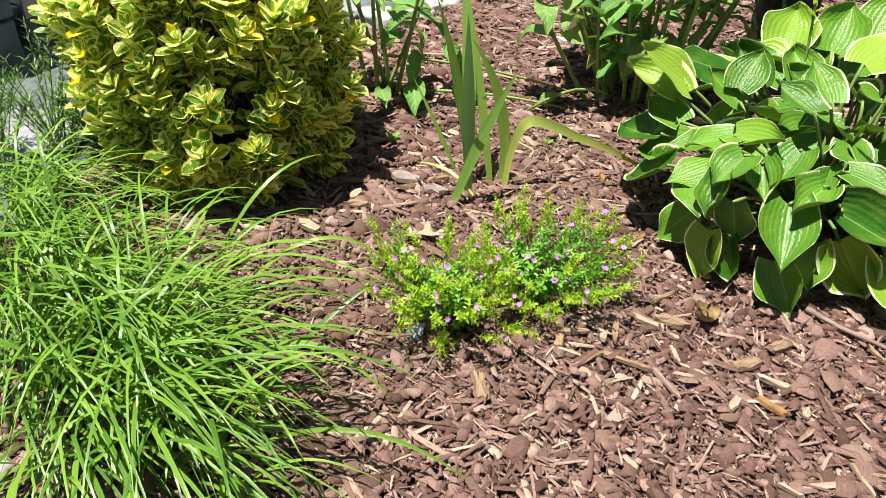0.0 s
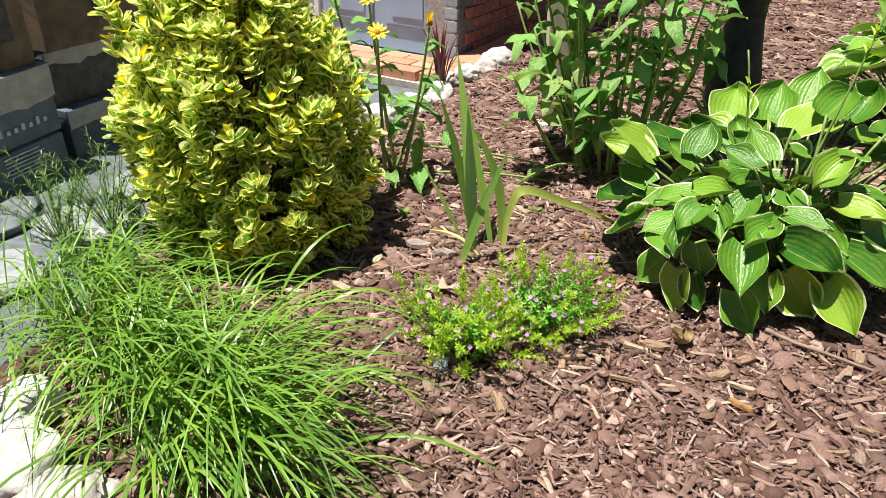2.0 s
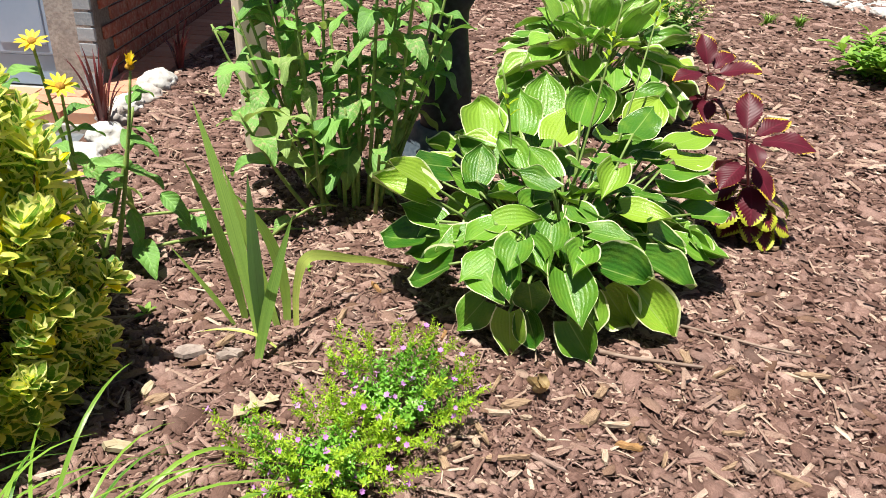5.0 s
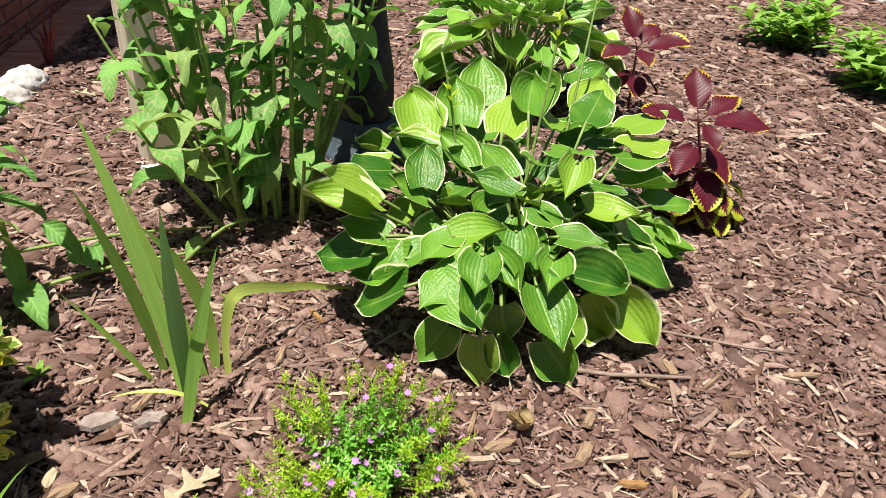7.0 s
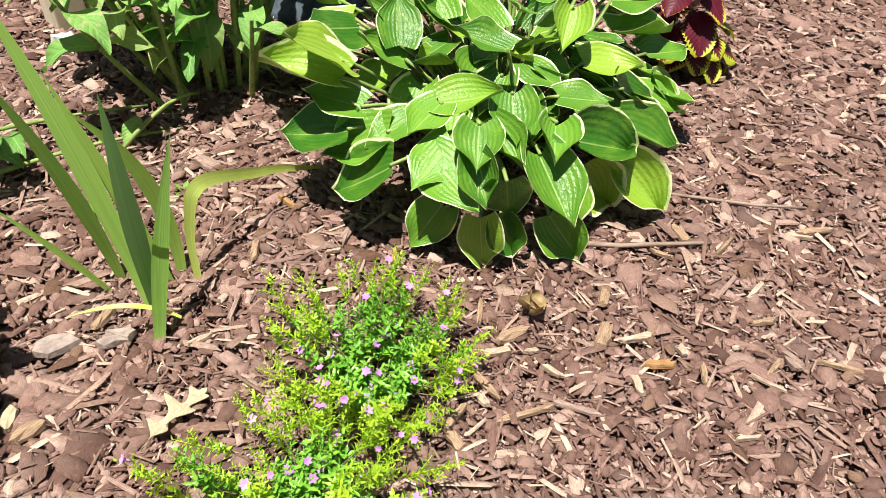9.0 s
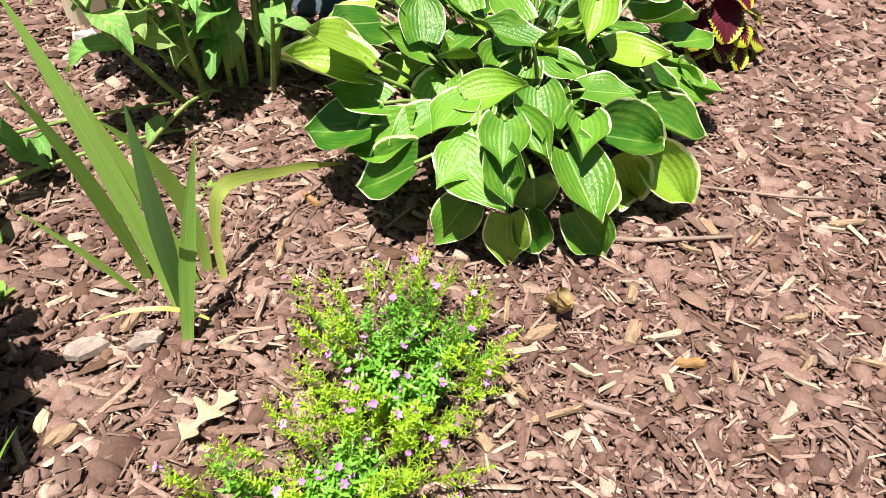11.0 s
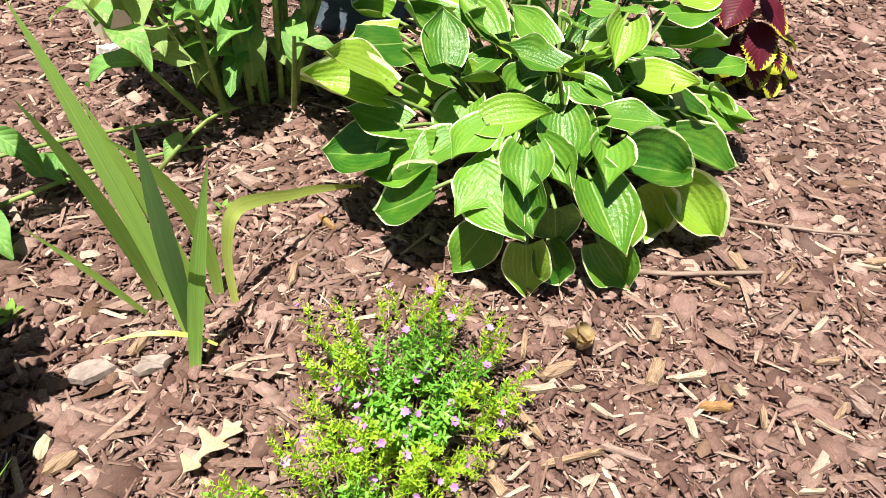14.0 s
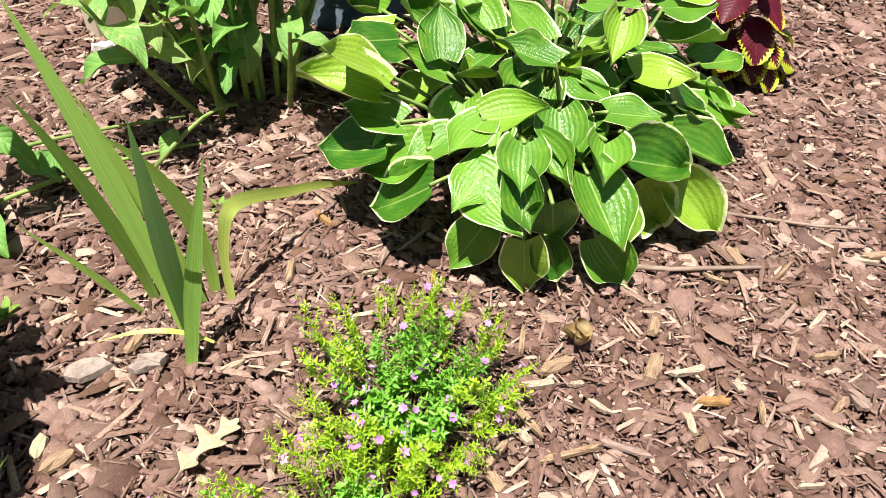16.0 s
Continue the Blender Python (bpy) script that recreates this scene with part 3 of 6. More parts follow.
def make_house():
    wall = empty("wall_side", "shaded red brick house wall with grey mortar joints", "wall", (0, 0, 0), kind="structure")
    wall.matrix_basis = HOUSE
    part("mortar_core", box_bm((-0.2, 0.0, -0.08), (-0.012, 3.2, 2.4)), MORTAR, wall)
    brick_run(wall, "brick", (-0.012, 0.10, -0.075), (0, 1, 0), (0, 0, 1), (1, 0, 0), 12, 14, (0.194, 0.057, 0.012), 0.0105, BRICK)
    part("upper_courses", box_bm((-0.012, 0.0, 0.875), (0.0, 3.2, 2.4)), BRICK, wall)
    front = empty("wall_front", "grey painted brick door jamb and house front", "wall", (0, 0, 0), kind="structure")
    front.matrix_basis = HOUSE
    part("mortar_core", box_bm((-0.075, 0.02, -0.08), (-0.012, 0.2, 2.4)), MORTAR, front)
    brick_run(front, "painted_brick", (-0.075, 0.02, -0.06), (1, 0, 0), (0, 0, 1), (0, -1, 0), 1, 20, (0.075, 0.057, 0.02), 0.0105, PAINTED, 0.0)
    part("lintel", box_bm((-1.02, 0.02, 2.1), (-0.075, 0.2, 2.4)), PAINTED, front)
    part("roof_slab", box_bm((-4.0, 0.02, 2.4), (0.0, 3.2, 2.5)), WHITE_TRIM, front)
    part("back_wall", box_bm((-4.0, 3.0, -0.08), (-0.2, 3.2, 2.4)), MORTAR, front)
    door = empty("door_1", "pale blue-grey panelled door with raised mouldings, closed", "door", (0, 0, 0), kind="structure")
    door.matrix_basis = HOUSE
    part("slab", box_bm((-0.98, 0.06, -0.02), (-0.105, 0.10, 2.06), 0.004), DOOR, door)
    for x in (-0.90, -0.50):
        for z, h in ((0.12, 0.55), (0.80, 0.75), (1.66, 0.28)):
            part("raised_panel", box_bm((x, 0.045, z), (x + 0.31, 0.062, z + h), 0.012), DOOR, door)
            part("panel_field", box_bm((x + 0.05, 0.038, z + 0.05), (x + 0.26, 0.05, z + h - 0.05), 0.006), DOOR, door)
    part("frame", box_bm((-0.105, 0.04, -0.02), (-0.075, 0.2, 2.1), 0.004), WHITE_TRIM, door, "white side frame")
    part("frame", box_bm((-1.02, 0.04, -0.02), (-0.98, 0.2, 2.1), 0.004), WHITE_TRIM, door, "white side frame")
    side = empty("siding_wall", "pale blue-white lapped siding boards above a brick course", "wall", kind="structure")
    side.matrix_basis = HOUSE
    part("backing", box_bm((-4.0, 0.07, -0.08), (-1.02, 0.2, 2.4)), MORTAR, side)
    for k in range(18):
        bm = box_bm((-4.0, 0.03, 0.10 + k * 0.127), (-1.02, 0.068, 0.10 + k * 0.127 + 0.132), 0.003)
        for v in bm.verts:
            if v.co.z > 0.10 + k * 0.127 + 0.07:
                v.co.y += 0.012
        part("siding_board", bm, SIDING, side)
    sill = empty("brick_plinth", "dark red brick plinth course under the siding", "plinth", kind="structure")
    sill.matrix_basis = HOUSE
    brick_run(sill, "plinth_brick", (-3.0, -0.02, -0.06), (1, 0, 0), (0, 0, 1), (0, 1, 0), 9, 2, (0.205, 0.062, 0.085), 0.010, BRICK, 0.5)


def make_paving():
    pav = empty("brick_pavement", "sunlit orange brick paving beside the house", "pavement", kind="structure")
    pav.matrix_basis = HOUSE
    part("bedding", box_bm((-2.6, -0.42, -0.09), (0.25, 3.2, -0.028)), SAND, pav)
    brick_run(pav, "paver", (0.012, -0.40, -0.03), (0, 1, 0), (1, 0, 0), (0, 0, 1), 34, 1, (0.092, 0.20, 0.05), 0.008, PAVER, 0.0)
    brick_run(pav, "paver", (-2.5, -0.40, -0.03), (1, 0, 0), (0, 1, 0), (0, 0, 1), 12, 3, (0.20, 0.092, 0.05), 0.008, PAVER, 0.5)
    slab = new("paving_slab", mesh_from("paving_slab", [(-3.5, -3, -0.06), (-0.3, -3, -0.06), (-0.3, -1.02, -0.06), (-0.8, -0.86, -0.06), (-1.08, 0, -0.06), (-1.1, 0.6, -0.06), (-0.9, 1.3, -0.06), (-0.8, 1.86, -0.06), (-3.5, 1.86, -0.06)], [tuple(range(9))], SLATE_SHADED, False))
    tagged(slab, "slate path beside the bed, coloured dark blue-grey for shade", "path", kind="structure")
    rng = random.Random(8)
    for x, y, sx, sy, a in ((-1.32, 0.02, 0.17, 0.12, 10), (-1.62, -0.08, 0.15, 0.16, 40), (-1.36, 0.36, 0.13, 0.13, 70), (-1.72, -0.45, 0.2, 0.17, 15), (-1.3, -0.35, 0.16, 0.14, -20), (-1.15, 0.85, 0.14, 0.2, 5), (-1.2, 1.35, 0.15, 0.19, 30)):
        bm = rock_bm((sx, sy, 0.03), rng.uniform(0, 9), 0.3, 0.55)
        # Flagstones left of -1.4 m share the shade-darkened path colour.
        ob = part("flagstone", bm, FLAG if x > -1.4 else SLATE_SHADED, None, m=pose(x, y, -0.042, 0, 0, a), smooth=True)
        tagged(ob, "flat grey flagstone set beside the bed", "flagstone", "flagstones by the bed")
    far = new("far_pavement", mesh_from("far_pavement", [(4.3, 5.1, 0.0), (5.2, 3.3, 0.0), (9, 3.3, 0.0), (9, 12, 0.0), (0, 12, 0.0), (0.5, 6.6, 0.0)], [(0, 1, 2, 3, 4, 5)], CONCRETE, False))
    tagged(far, "pale sunlit concrete pavement beyond the bed", "pavement", kind="structure")


def carton(lo, hi, yaw, mat, lid=None, torn=None, prints=0, tabs=0, label="", seed=1):
    """A worn tile carton: body, wrapped upper band, torn cover and print."""
    rng = random.Random(seed)
    e = empty("tile_carton", label, "carton", group="stacked tile cartons")
    w, d, h = hi[0] - lo[0], hi[1] - lo[1], hi[2] - lo[2]
    e.matrix_basis = pose(lo[0] + w / 2, lo[1] + d / 2, lo[2], 0, 0, yaw)
    bm = box_bm((-w / 2, -d / 2, 0), (w / 2, d / 2, h), 0.006)
    bmesh.ops.subdivide_edges(bm, edges=[ed for ed in bm.edges if ed.calc_length() > 0.08], cuts=4, use_grid_fill=True)
    for v in bm.verts:
        v.co += Vector((noise.noise(v.co * 9 + Vector((seed, 0, 0))), noise.noise(v.co * 9 + Vector((0, seed, 0))), 0.4 * noise.noise(v.co * 7))) * 0.006
    part("body", bm, mat, e, smooth=False)
    if torn:
        f = torn
        n = 14
        verts, faces = [], []
        for i in range(n + 1):
            y = -d / 2 + d * i / n
            z0 = h * (1 - f) + rng.uniform(-0.014, 0.014)
            verts += [(w / 2 + 0.007, y, z0), (w / 2 + 0.007, y, h + 0.001), (w / 2 - 0.002, y, z0), (w / 2 - 0.002, y, h + 0.001)]
        for i in range(n):
            a = i * 4
            faces += [(a, a + 4, a + 5, a + 1), (a + 2, a + 3, a + 7, a + 6), (a, a + 2, a + 6, a + 4), (a + 1, a + 5, a + 7, a + 3)]
        child("torn_wrap", mesh_from("torn_wrap", verts, faces, BOX_WHITE, False), e, label="torn off-white paper")
    if lid:
        part("lid_fold", box_bm((-w / 2 - 0.004, -d / 2 - 0.004, h - 0.03), (w / 2 + 0.004, d / 2 + 0.004, h + 0.004), 0.004), lid, e)
    for i in range(prints):
        part("print_line", box_bm((w / 2 + 0.004, d * 0.08, h * 0.40 + i * 0.014), (w / 2 + 0.0075, d * 0.34 - (i % 2) * 0.02, h * 0.40 + i * 0.014 + 0.004)), PRINT, e)
    for i in range(tabs):
        y = -d * 0.30 + i * d * 0.052
        hh = (0.024, 0.016, 0.028, 0.016, 0.016)[i % 5]
        part("print_mark", box_bm((w / 2 + 0.004, y, h * 0.22), (w / 2 + 0.0075, y + d * 0.022, h * 0.22 + hh)), PRINT, e)
    if not (torn or lid or prints):
        part("flap", box_bm((-w / 2 - 0.003, -d / 2 + 0.01, h - 0.005), (w / 2 + 0.012, d / 2 - 0.01, h + 0.004), 0.003), mat, e)
        part("packing_tape", box_bm((w / 2 + 0.004, -0.03, h * 0.3), (w / 2 + 0.0085, 0.03, h - 0.006)), TILE_DARK, e, "dark scuffed tape strip")
    return e


def make_boxes():
    carton((-2.24, -0.30, -0.06), (-1.74, 0.36, 0.085), 4, BOX_GREY, None, None, 6, 0, "slate grey tile carton with fine pale print", 1)
    carton((-2.25, -0.28, 0.088), (-1.75, 0.37, 0.335), 6, BOX_GREY, BOX_BLUE, 0.48, 0, 14, "slate grey tile carton with torn white wrap and pale lettering", 2)
    carton((-2.28, -0.34, 0.34), (-1.80, 0.14, 0.62), 9, BOX_WHITE, None, None, 0, 0, "scuffed off-white tile carton", 3)
    carton((-2.26, 0.16, 0.34), (-1.80, 0.36, 0.66), 2, BOX_TAN, None, None, 0, 0, "worn tan cardboard tile carton", 4)
    carton((-2.25, 0.46, -0.06), (-1.80, 0.98, 0.13), -3, BOX_GREY, BOX_BLUE, 0.4, 4, 0, "grey tile carton with crumpled torn cover", 5)
    carton((-2.27, 0.47, 0.132), (-1.84, 0.97, 0.35), -6, TILE_DARK, BOX_BLUE, 0.25, 0, 0, "dark open carton of stacked tiles", 6)
    carton((-2.27, 0.45, 0.352), (-1.82, 0.99, 0.62), -2, BOX_TAN, None, None, 0, 0, "torn tan cardboard carton with dark gaps", 7)
    carton((-2.30, 1.10, -0.06), (-1.86, 1.62, 0.34), -5, BOX_GREY, BOX_BLUE, None, 0, 0, "slate grey tile carton by the house", 8)


def make_rocks():
    rng = random.Random(5)
    rows = [(-0.86, 1.22, 0.085, 0.065, 0.06), (-0.80, 1.42, 0.075, 0.09, 0.05), (-0.77, 1.62, 0.07, 0.085, 0.055), (-0.80, 1.83, 0.06, 0.07, 0.05), (-0.785, 1.99, 0.065, 0.08, 0.05),
            (-0.745, 2.14, 0.06, 0.08, 0.05), (-0.725, 2.31, 0.08, 0.105, 0.065), (-0.665, -0.765, 0.080, 0.10, 0.06), (-0.525, -0.855, 0.085, 0.075, 0.07), (-0.385, -0.885, 0.095, 0.062, 0.05)]
    for i, (x, y, a, b, c) in enumerate(rows):
        mat = GREY_ROCK if i in (3, 5, 9) else ROCK
        text = "pale grey rounded edging rock" if mat is GREY_ROCK else "white quartz edging rock with rough faces"
        ob = part("edging_rock", rock_bm((a, b, c), rng.uniform(0, 20), 0.34), mat, None, m=pose(x, y, c * 0.5 - 0.012, 0, 0, rng.uniform(-30, 30)), smooth=True)
        tagged(ob, text, "rock", "rocks edging the bed")
    for i in range(9):
        x, y = 4.25 + 0.16 * i * 0.6, 5.0 - 0.19 * i
        ob = part("edging_rock", rock_bm((0.07, 0.08, 0.05), rng.uniform(0, 20), 0.3), ROCK, None, m=pose(x, y, 0.02), smooth=True)
        tagged(ob, "small white stone at the far edge of the bed", "rock", "rocks at the far edge")


def make_post_and_bath():
    e = empty("wooden_post", "weathered pale square timber post in the mulch", "post", (-0.19, 1.53, 0))
    e.rotation_euler = (0, radians(-1.5), radians(24))
    part("shaft", box_bm((-0.045, -0.045, -0.03), (0.045, 0.045, 1.15), 0.005), POST, e)
    b = Build()
    tube(b, [(-0.135, 1.475, 0.30), (-0.118, 1.468, 0.2), (-0.115, 1.46, 0.12), (-0.12, 1.43, 0.045), (-0.15, 1.39, 0.03), (-0.145, 1.33, 0.024)], 0.008, 0.008, 8)
    tagged(new("cable", b.mesh("cable", CABLE)), "black cable running down the post to the mulch", "cable")
    bath = empty("bird_bath", "bird bath with blue-grey ringed foot, column and bowl coloured dark for shade", "bird bath", (0.50, 1.50, 0))
    part("foot", lathe_bm([(0.165, -0.01), (0.165, 0.035), (0.15, 0.045), (0.152, 0.06), (0.13, 0.07), (0.135, 0.085), (0.115, 0.10), (0.115, 0.12), (0.095, 0.135)]), BATH_BASE, bath, "blue-grey ringed foot", smooth=True)
    part("column", lathe_bm([(0.092, 0.134), (0.088, 0.15), (0.098, 0.20), (0.095, 0.30), (0.078, 0.40), (0.066, 0.50), (0.068, 0.56), (0.10, 0.62)]), BATH_SHADED, bath, smooth=True)
    part("bowl", lathe_bm([(0.09, 0.615), (0.16, 0.64), (0.25, 0.67), (0.29, 0.71), (0.295, 0.73), (0.28, 0.73), (0.24, 0.695), (0.10, 0.67)], 56), BATH_SHADED, bath, smooth=True)


# ---- plants ----
def heart_blade(v):
    """Half width of a heart-shaped blade with a drawn-out point."""
    w = math.sin(math.pi * (0.20 + 0.80 * v ** 0.92)) if v < 1 else 0.0
    return max(0.012, w ** 0.9 * (1 - 0.45 * max(0.0, (v - 0.60) / 0.40)))


def hosta_shapes(rng, n=18):
    """Heart-shaped blades, ribbed along their length, cupped or arched."""
    out = []
    for k in range(n):
        verts, faces, uvs = leaf_grid(1.0, rng.uniform(0.72, 0.90), heart_blade, 19, 20,
                                      cup=rng.choice((0.0, 0.12, 0.22, 0.34, 0.46)), droop=rng.uniform(-0.08, 0.20), wave=rng.uniform(0.02, 0.09), fold=rng.uniform(0.0, 0.14), lobe=rng.uniform(0.12, 0.18), rng=rng)
        ribbed = []
        for (x, y, z), (uu, v) in zip(verts, uvs):
            ribbed.append((x, y, z + 0.0018 * math.cos(uu * 2 * math.pi * 11) * math.sin(math.pi * min(1.0, 0.1 + v))))
        out.append((ribbed, faces, uvs))
    return out


def hosta(name, label, centre, rows, mat, seed, extras, hub=Vector((0, 0, 0)), dome=(0.52, 0.50, 0.40), span=(0.105, 0.155)):
    """rows: tip x, y, z and blade base x, y, z of each leaf. extras: azimuth range, tip radius, tip height, base radius, base height, count."""
    rng = random.Random(seed)
    e = empty(name, label, "hosta", centre, "hostas in the bed")
    shapes = [mesh_from("leaf", v, f, mat, True, uv) for v, f, uv in hosta_shapes(rng)]
    c = Vector(centre)
    todo = [(Vector(r[:3]), Vector(r[3:]), span[1], 0.10) for r in rows]
    for a0, a1, tr, tz, br, bz, n in extras:
        for i in range(n):
            a = radians(a0 + (a1 - a0) * (i + rng.uniform(0.1, 0.9)) / n)
            d = Vector((math.cos(a), math.sin(a), 0))
            k = rng.uniform(0.9, 1.08)
            q = radians(rng.uniform(-12, 12))
            d2 = Vector((math.cos(a + q), math.sin(a + q), 0))
            todo.append((c + hub + d2 * tr * k + Vector((0, 0, tz * rng.uniform(0.85, 1.15))), c + hub + d * br * k + Vector((0, 0, bz * rng.uniform(0.9, 1.1))), rng.uniform(0.68, 0.9) * span[1], 0.15))
    for tip, base, most, loose in todo:
        ax = tip - base
        ln = ax.length
        want = min(most, max(span[0], ln))
        base = tip - ax * (want / ln)
        mid = (tip + base) * 0.5 - c - hub
        out = Vector((mid.x / dome[0] ** 2, mid.y / dome[1] ** 2, 0.6 * max(0.06, mid.z) / dome[2] ** 2))
        out.normalize()
        up = out * 0.6 + Vector((0, 0, 0.8)) + Vector((rng.uniform(-loose, loose), rng.uniform(-loose, loose), 0))
        if ax.z > 0.3 * ln:
            up = Vector((-ax.x, -ax.y, 0.0)).normalized() * 0.6 + Vector((0, -0.4, 0.8))
        if ax.z < -0.66 * ln:
            up = Vector((out.x, out.y, 0.05))
            want *= 0.92
            base = tip - ax * (want / ln)
        m = frame_to(base, tip, up) @ Matrix.Diagonal((want * rng.uniform(0.95, 1.12), want, want, 1))
        m.translation -= c
        child("leaf", rng.choice(shapes), e, m)
        b = Build()
        foot = Vector((rng.uniform(-0.05, 0.05), rng.uniform(-0.05, 0.05), -0.01))
        lean = Vector((base.x - c.x, base.y - c.y, 0)) * 0.08
        tube(b, bend(foot, base - c, lean + Vector((0, 0, 0.05)), 6), 0.0055, 0.0038, 5)
        child("leaf_stalk", b.mesh("leaf_stalk", PETIOLE), e)
    return e


LEFT_LEAVES = [(0.235, 0.52, 0.38, 0.39, 0.58, 0.265), (0.20, 0.595, 0.30, 0.35, 0.535, 0.27), (0.27, 0.56, 0.245, 0.37, 0.50, 0.225), (0.225, 0.57, 0.15, 0.375, 0.435, 0.215), (0.285, 0.49, 0.135, 0.40, 0.43, 0.205),
               (0.355, 0.42, 0.18, 0.43, 0.437, 0.215), (0.39, 0.585, 0.335, 0.48, 0.56, 0.28), (0.495, 0.66, 0.375, 0.47, 0.565, 0.31), (0.295, 0.43, 0.09, 0.38, 0.35, 0.185), (0.39, 0.265, 0.185, 0.49, 0.33, 0.235),
               (0.30, 0.62, 0.34, 0.43, 0.70, 0.29), (0.41, 0.345, 0.245, 0.49, 0.40, 0.265), (0.43, 0.70, 0.37, 0.50, 0.63, 0.30)]
FRONT_LEAVES = [(0.485, 0.18, 0.18, 0.445, 0.32, 0.215), (0.50, 0.18, 0.18, 0.505, 0.25, 0.245), (0.40, 0.29, 0.03, 0.465, 0.285, 0.13), (0.52, 0.21, 0.012, 0.505, 0.215, 0.145), (0.58, 0.21, 0.038, 0.55, 0.215, 0.125),
                (0.565, 0.215, 0.12, 0.535, 0.19, 0.235), (0.66, 0.145, 0.128, 0.64, 0.265, 0.215), (0.728, 0.23, 0.052, 0.71, 0.27, 0.15), (0.71, 0.175, 0.015, 0.645, 0.215, 0.115), (0.835, 0.285, 0.045, 0.745, 0.27, 0.165),
                (0.93, 0.23, 0.045, 0.835, 0.30, 0.15), (0.87, 0.295, 0.165, 0.735, 0.29, 0.215), (0.595, 0.24, 0.208, 0.57, 0.32, 0.25), (0.645, 0.217, 0.222, 0.685, 0.295, 0.245), (0.49, 0.215, 0.235, 0.515, 0.27, 0.26)]
RIGHT_LEAVES = [(1.0, 0.32, 0.125, 0.88, 0.35, 0.19), (1.19, 0.56, 0.087, 1.03, 0.46, 0.19), (1.03, 0.475, 0.155, 0.85, 0.385, 0.265), (0.965, 0.445, 0.258, 0.845, 0.48, 0.265), (1.19, 0.65, 0.223, 1.03, 0.66, 0.235),
                (1.235, 0.635, 0.172, 1.10, 0.61, 0.19), (1.17, 0.685, 0.29, 0.96, 0.67, 0.305), (1.25, 0.85, 0.355, 1.08, 0.80, 0.32), (0.835, 0.345, 0.25, 0.73, 0.375, 0.26), (1.22, 0.76, 0.30, 1.05, 0.72, 0.31),
                (0.595, 0.275, 0.231, 0.63, 0.38, 0.28), (0.595, 0.35, 0.306, 0.495, 0.41, 0.265), (0.775, 0.465, 0.30, 0.83, 0.535, 0.365), (0.54, 0.48, 0.378, 0.63, 0.42, 0.35)]
CROWN_LEAVES = [(1.12, 1.02, 0.40, 0.95, 0.84, 0.30), (0.76, 1.08, 0.46, 0.73, 0.95, 0.33), (0.845, 0.89, 0.456, 0.76, 0.70, 0.39), (0.78, 0.845, 0.425, 0.71, 0.73, 0.365), (0.535, 0.98, 0.40, 0.535, 0.84, 0.33),
                (1.24, 1.25, 0.37, 1.10, 1.15, 0.33), (0.555, 0.76, 0.365, 0.60, 0.66, 0.31), (1.03, 0.84, 0.43, 0.88, 0.66, 0.36), (0.66, 0.99, 0.43, 0.64, 0.85, 0.33), (0.92, 1.02, 0.44, 0.85, 0.88, 0.35),
                (0.60, 0.59, 0.40, 0.66, 0.52, 0.34), (0.70, 0.52, 0.375, 0.76, 0.60, 0.34), (0.90, 0.58, 0.36, 0.82, 0.66, 0.34)]


def make_hostas():
    c = (0.72, 0.60, 0.0)
    h = hosta("hosta", "large green hosta with cream leaf margins in sunlit mulch", c, LEFT_LEAVES + FRONT_LEAVES + RIGHT_LEAVES + CROWN_LEAVES, HOSTA, 14,
              [(25, 165, 0.46, 0.27, 0.30, 0.31, 12), (20, 160, 0.52, 0.13, 0.38, 0.21, 11), (-175, 5, 0.33, 0.15, 0.23, 0.205, 12), (10, 175, 0.34, 0.33, 0.20, 0.31, 10), (-180, 10, 0.26, 0.235, 0.16, 0.25, 13), (-40, 40, 0.44, 0.12, 0.31, 0.18, 6), (-180, 180, 0.18, 0.30, 0.09, 0.265, 11)], Vector((0.02, 0.06, 0.0)))
    for a, t in (((0.02, 0.05, 0.15), (0.16, 0.22, 0.78)), ((-0.12, 0.10, 0.15), (-0.17, 0.16, 0.56)), ((0.16, 0.16, 0.15), (0.42, 0.55, 0.86))):
        b = Build()
        pts = bend(a, t, (0.01, 0.0, 0.02), 8)
        tube(b, pts, 0.004, 0.0025, 6)
        st = child("flower_stalk", b.mesh("flower_stalk", PETIOLE), h)
        b = Build()
        for k in range(6):
            p = pts[5] + (pts[6] - pts[5]) * (k / 5)
            sh = leaf_grid(0.035, 0.012, lance, 3, 4, 0.3, 0.3)
            put_leaf(b, sh, frame_to(p, p + Vector((math.cos(k * 2.1), math.sin(k * 2.1), 0.8)), (0, 0.2, 1)))
        child("bud", b.mesh("bud", HEATH), st)
    hosta("hosta", "pale green hosta with broad cream margins behind the larger one", (1.22, 2.02, 0.0), [], HOSTA_PALE, 21,
          [(0, 360, 0.46, 0.12, 0.32, 0.20, 20), (5, 365, 0.45, 0.24, 0.29, 0.31, 20), (10, 370, 0.38, 0.38, 0.23, 0.37, 18), (0, 360, 0.28, 0.49, 0.15, 0.38, 14), (0, 360, 0.15, 0.54, 0.06, 0.39, 6)], dome=(0.5, 0.5, 0.5), span=(0.15, 0.215))


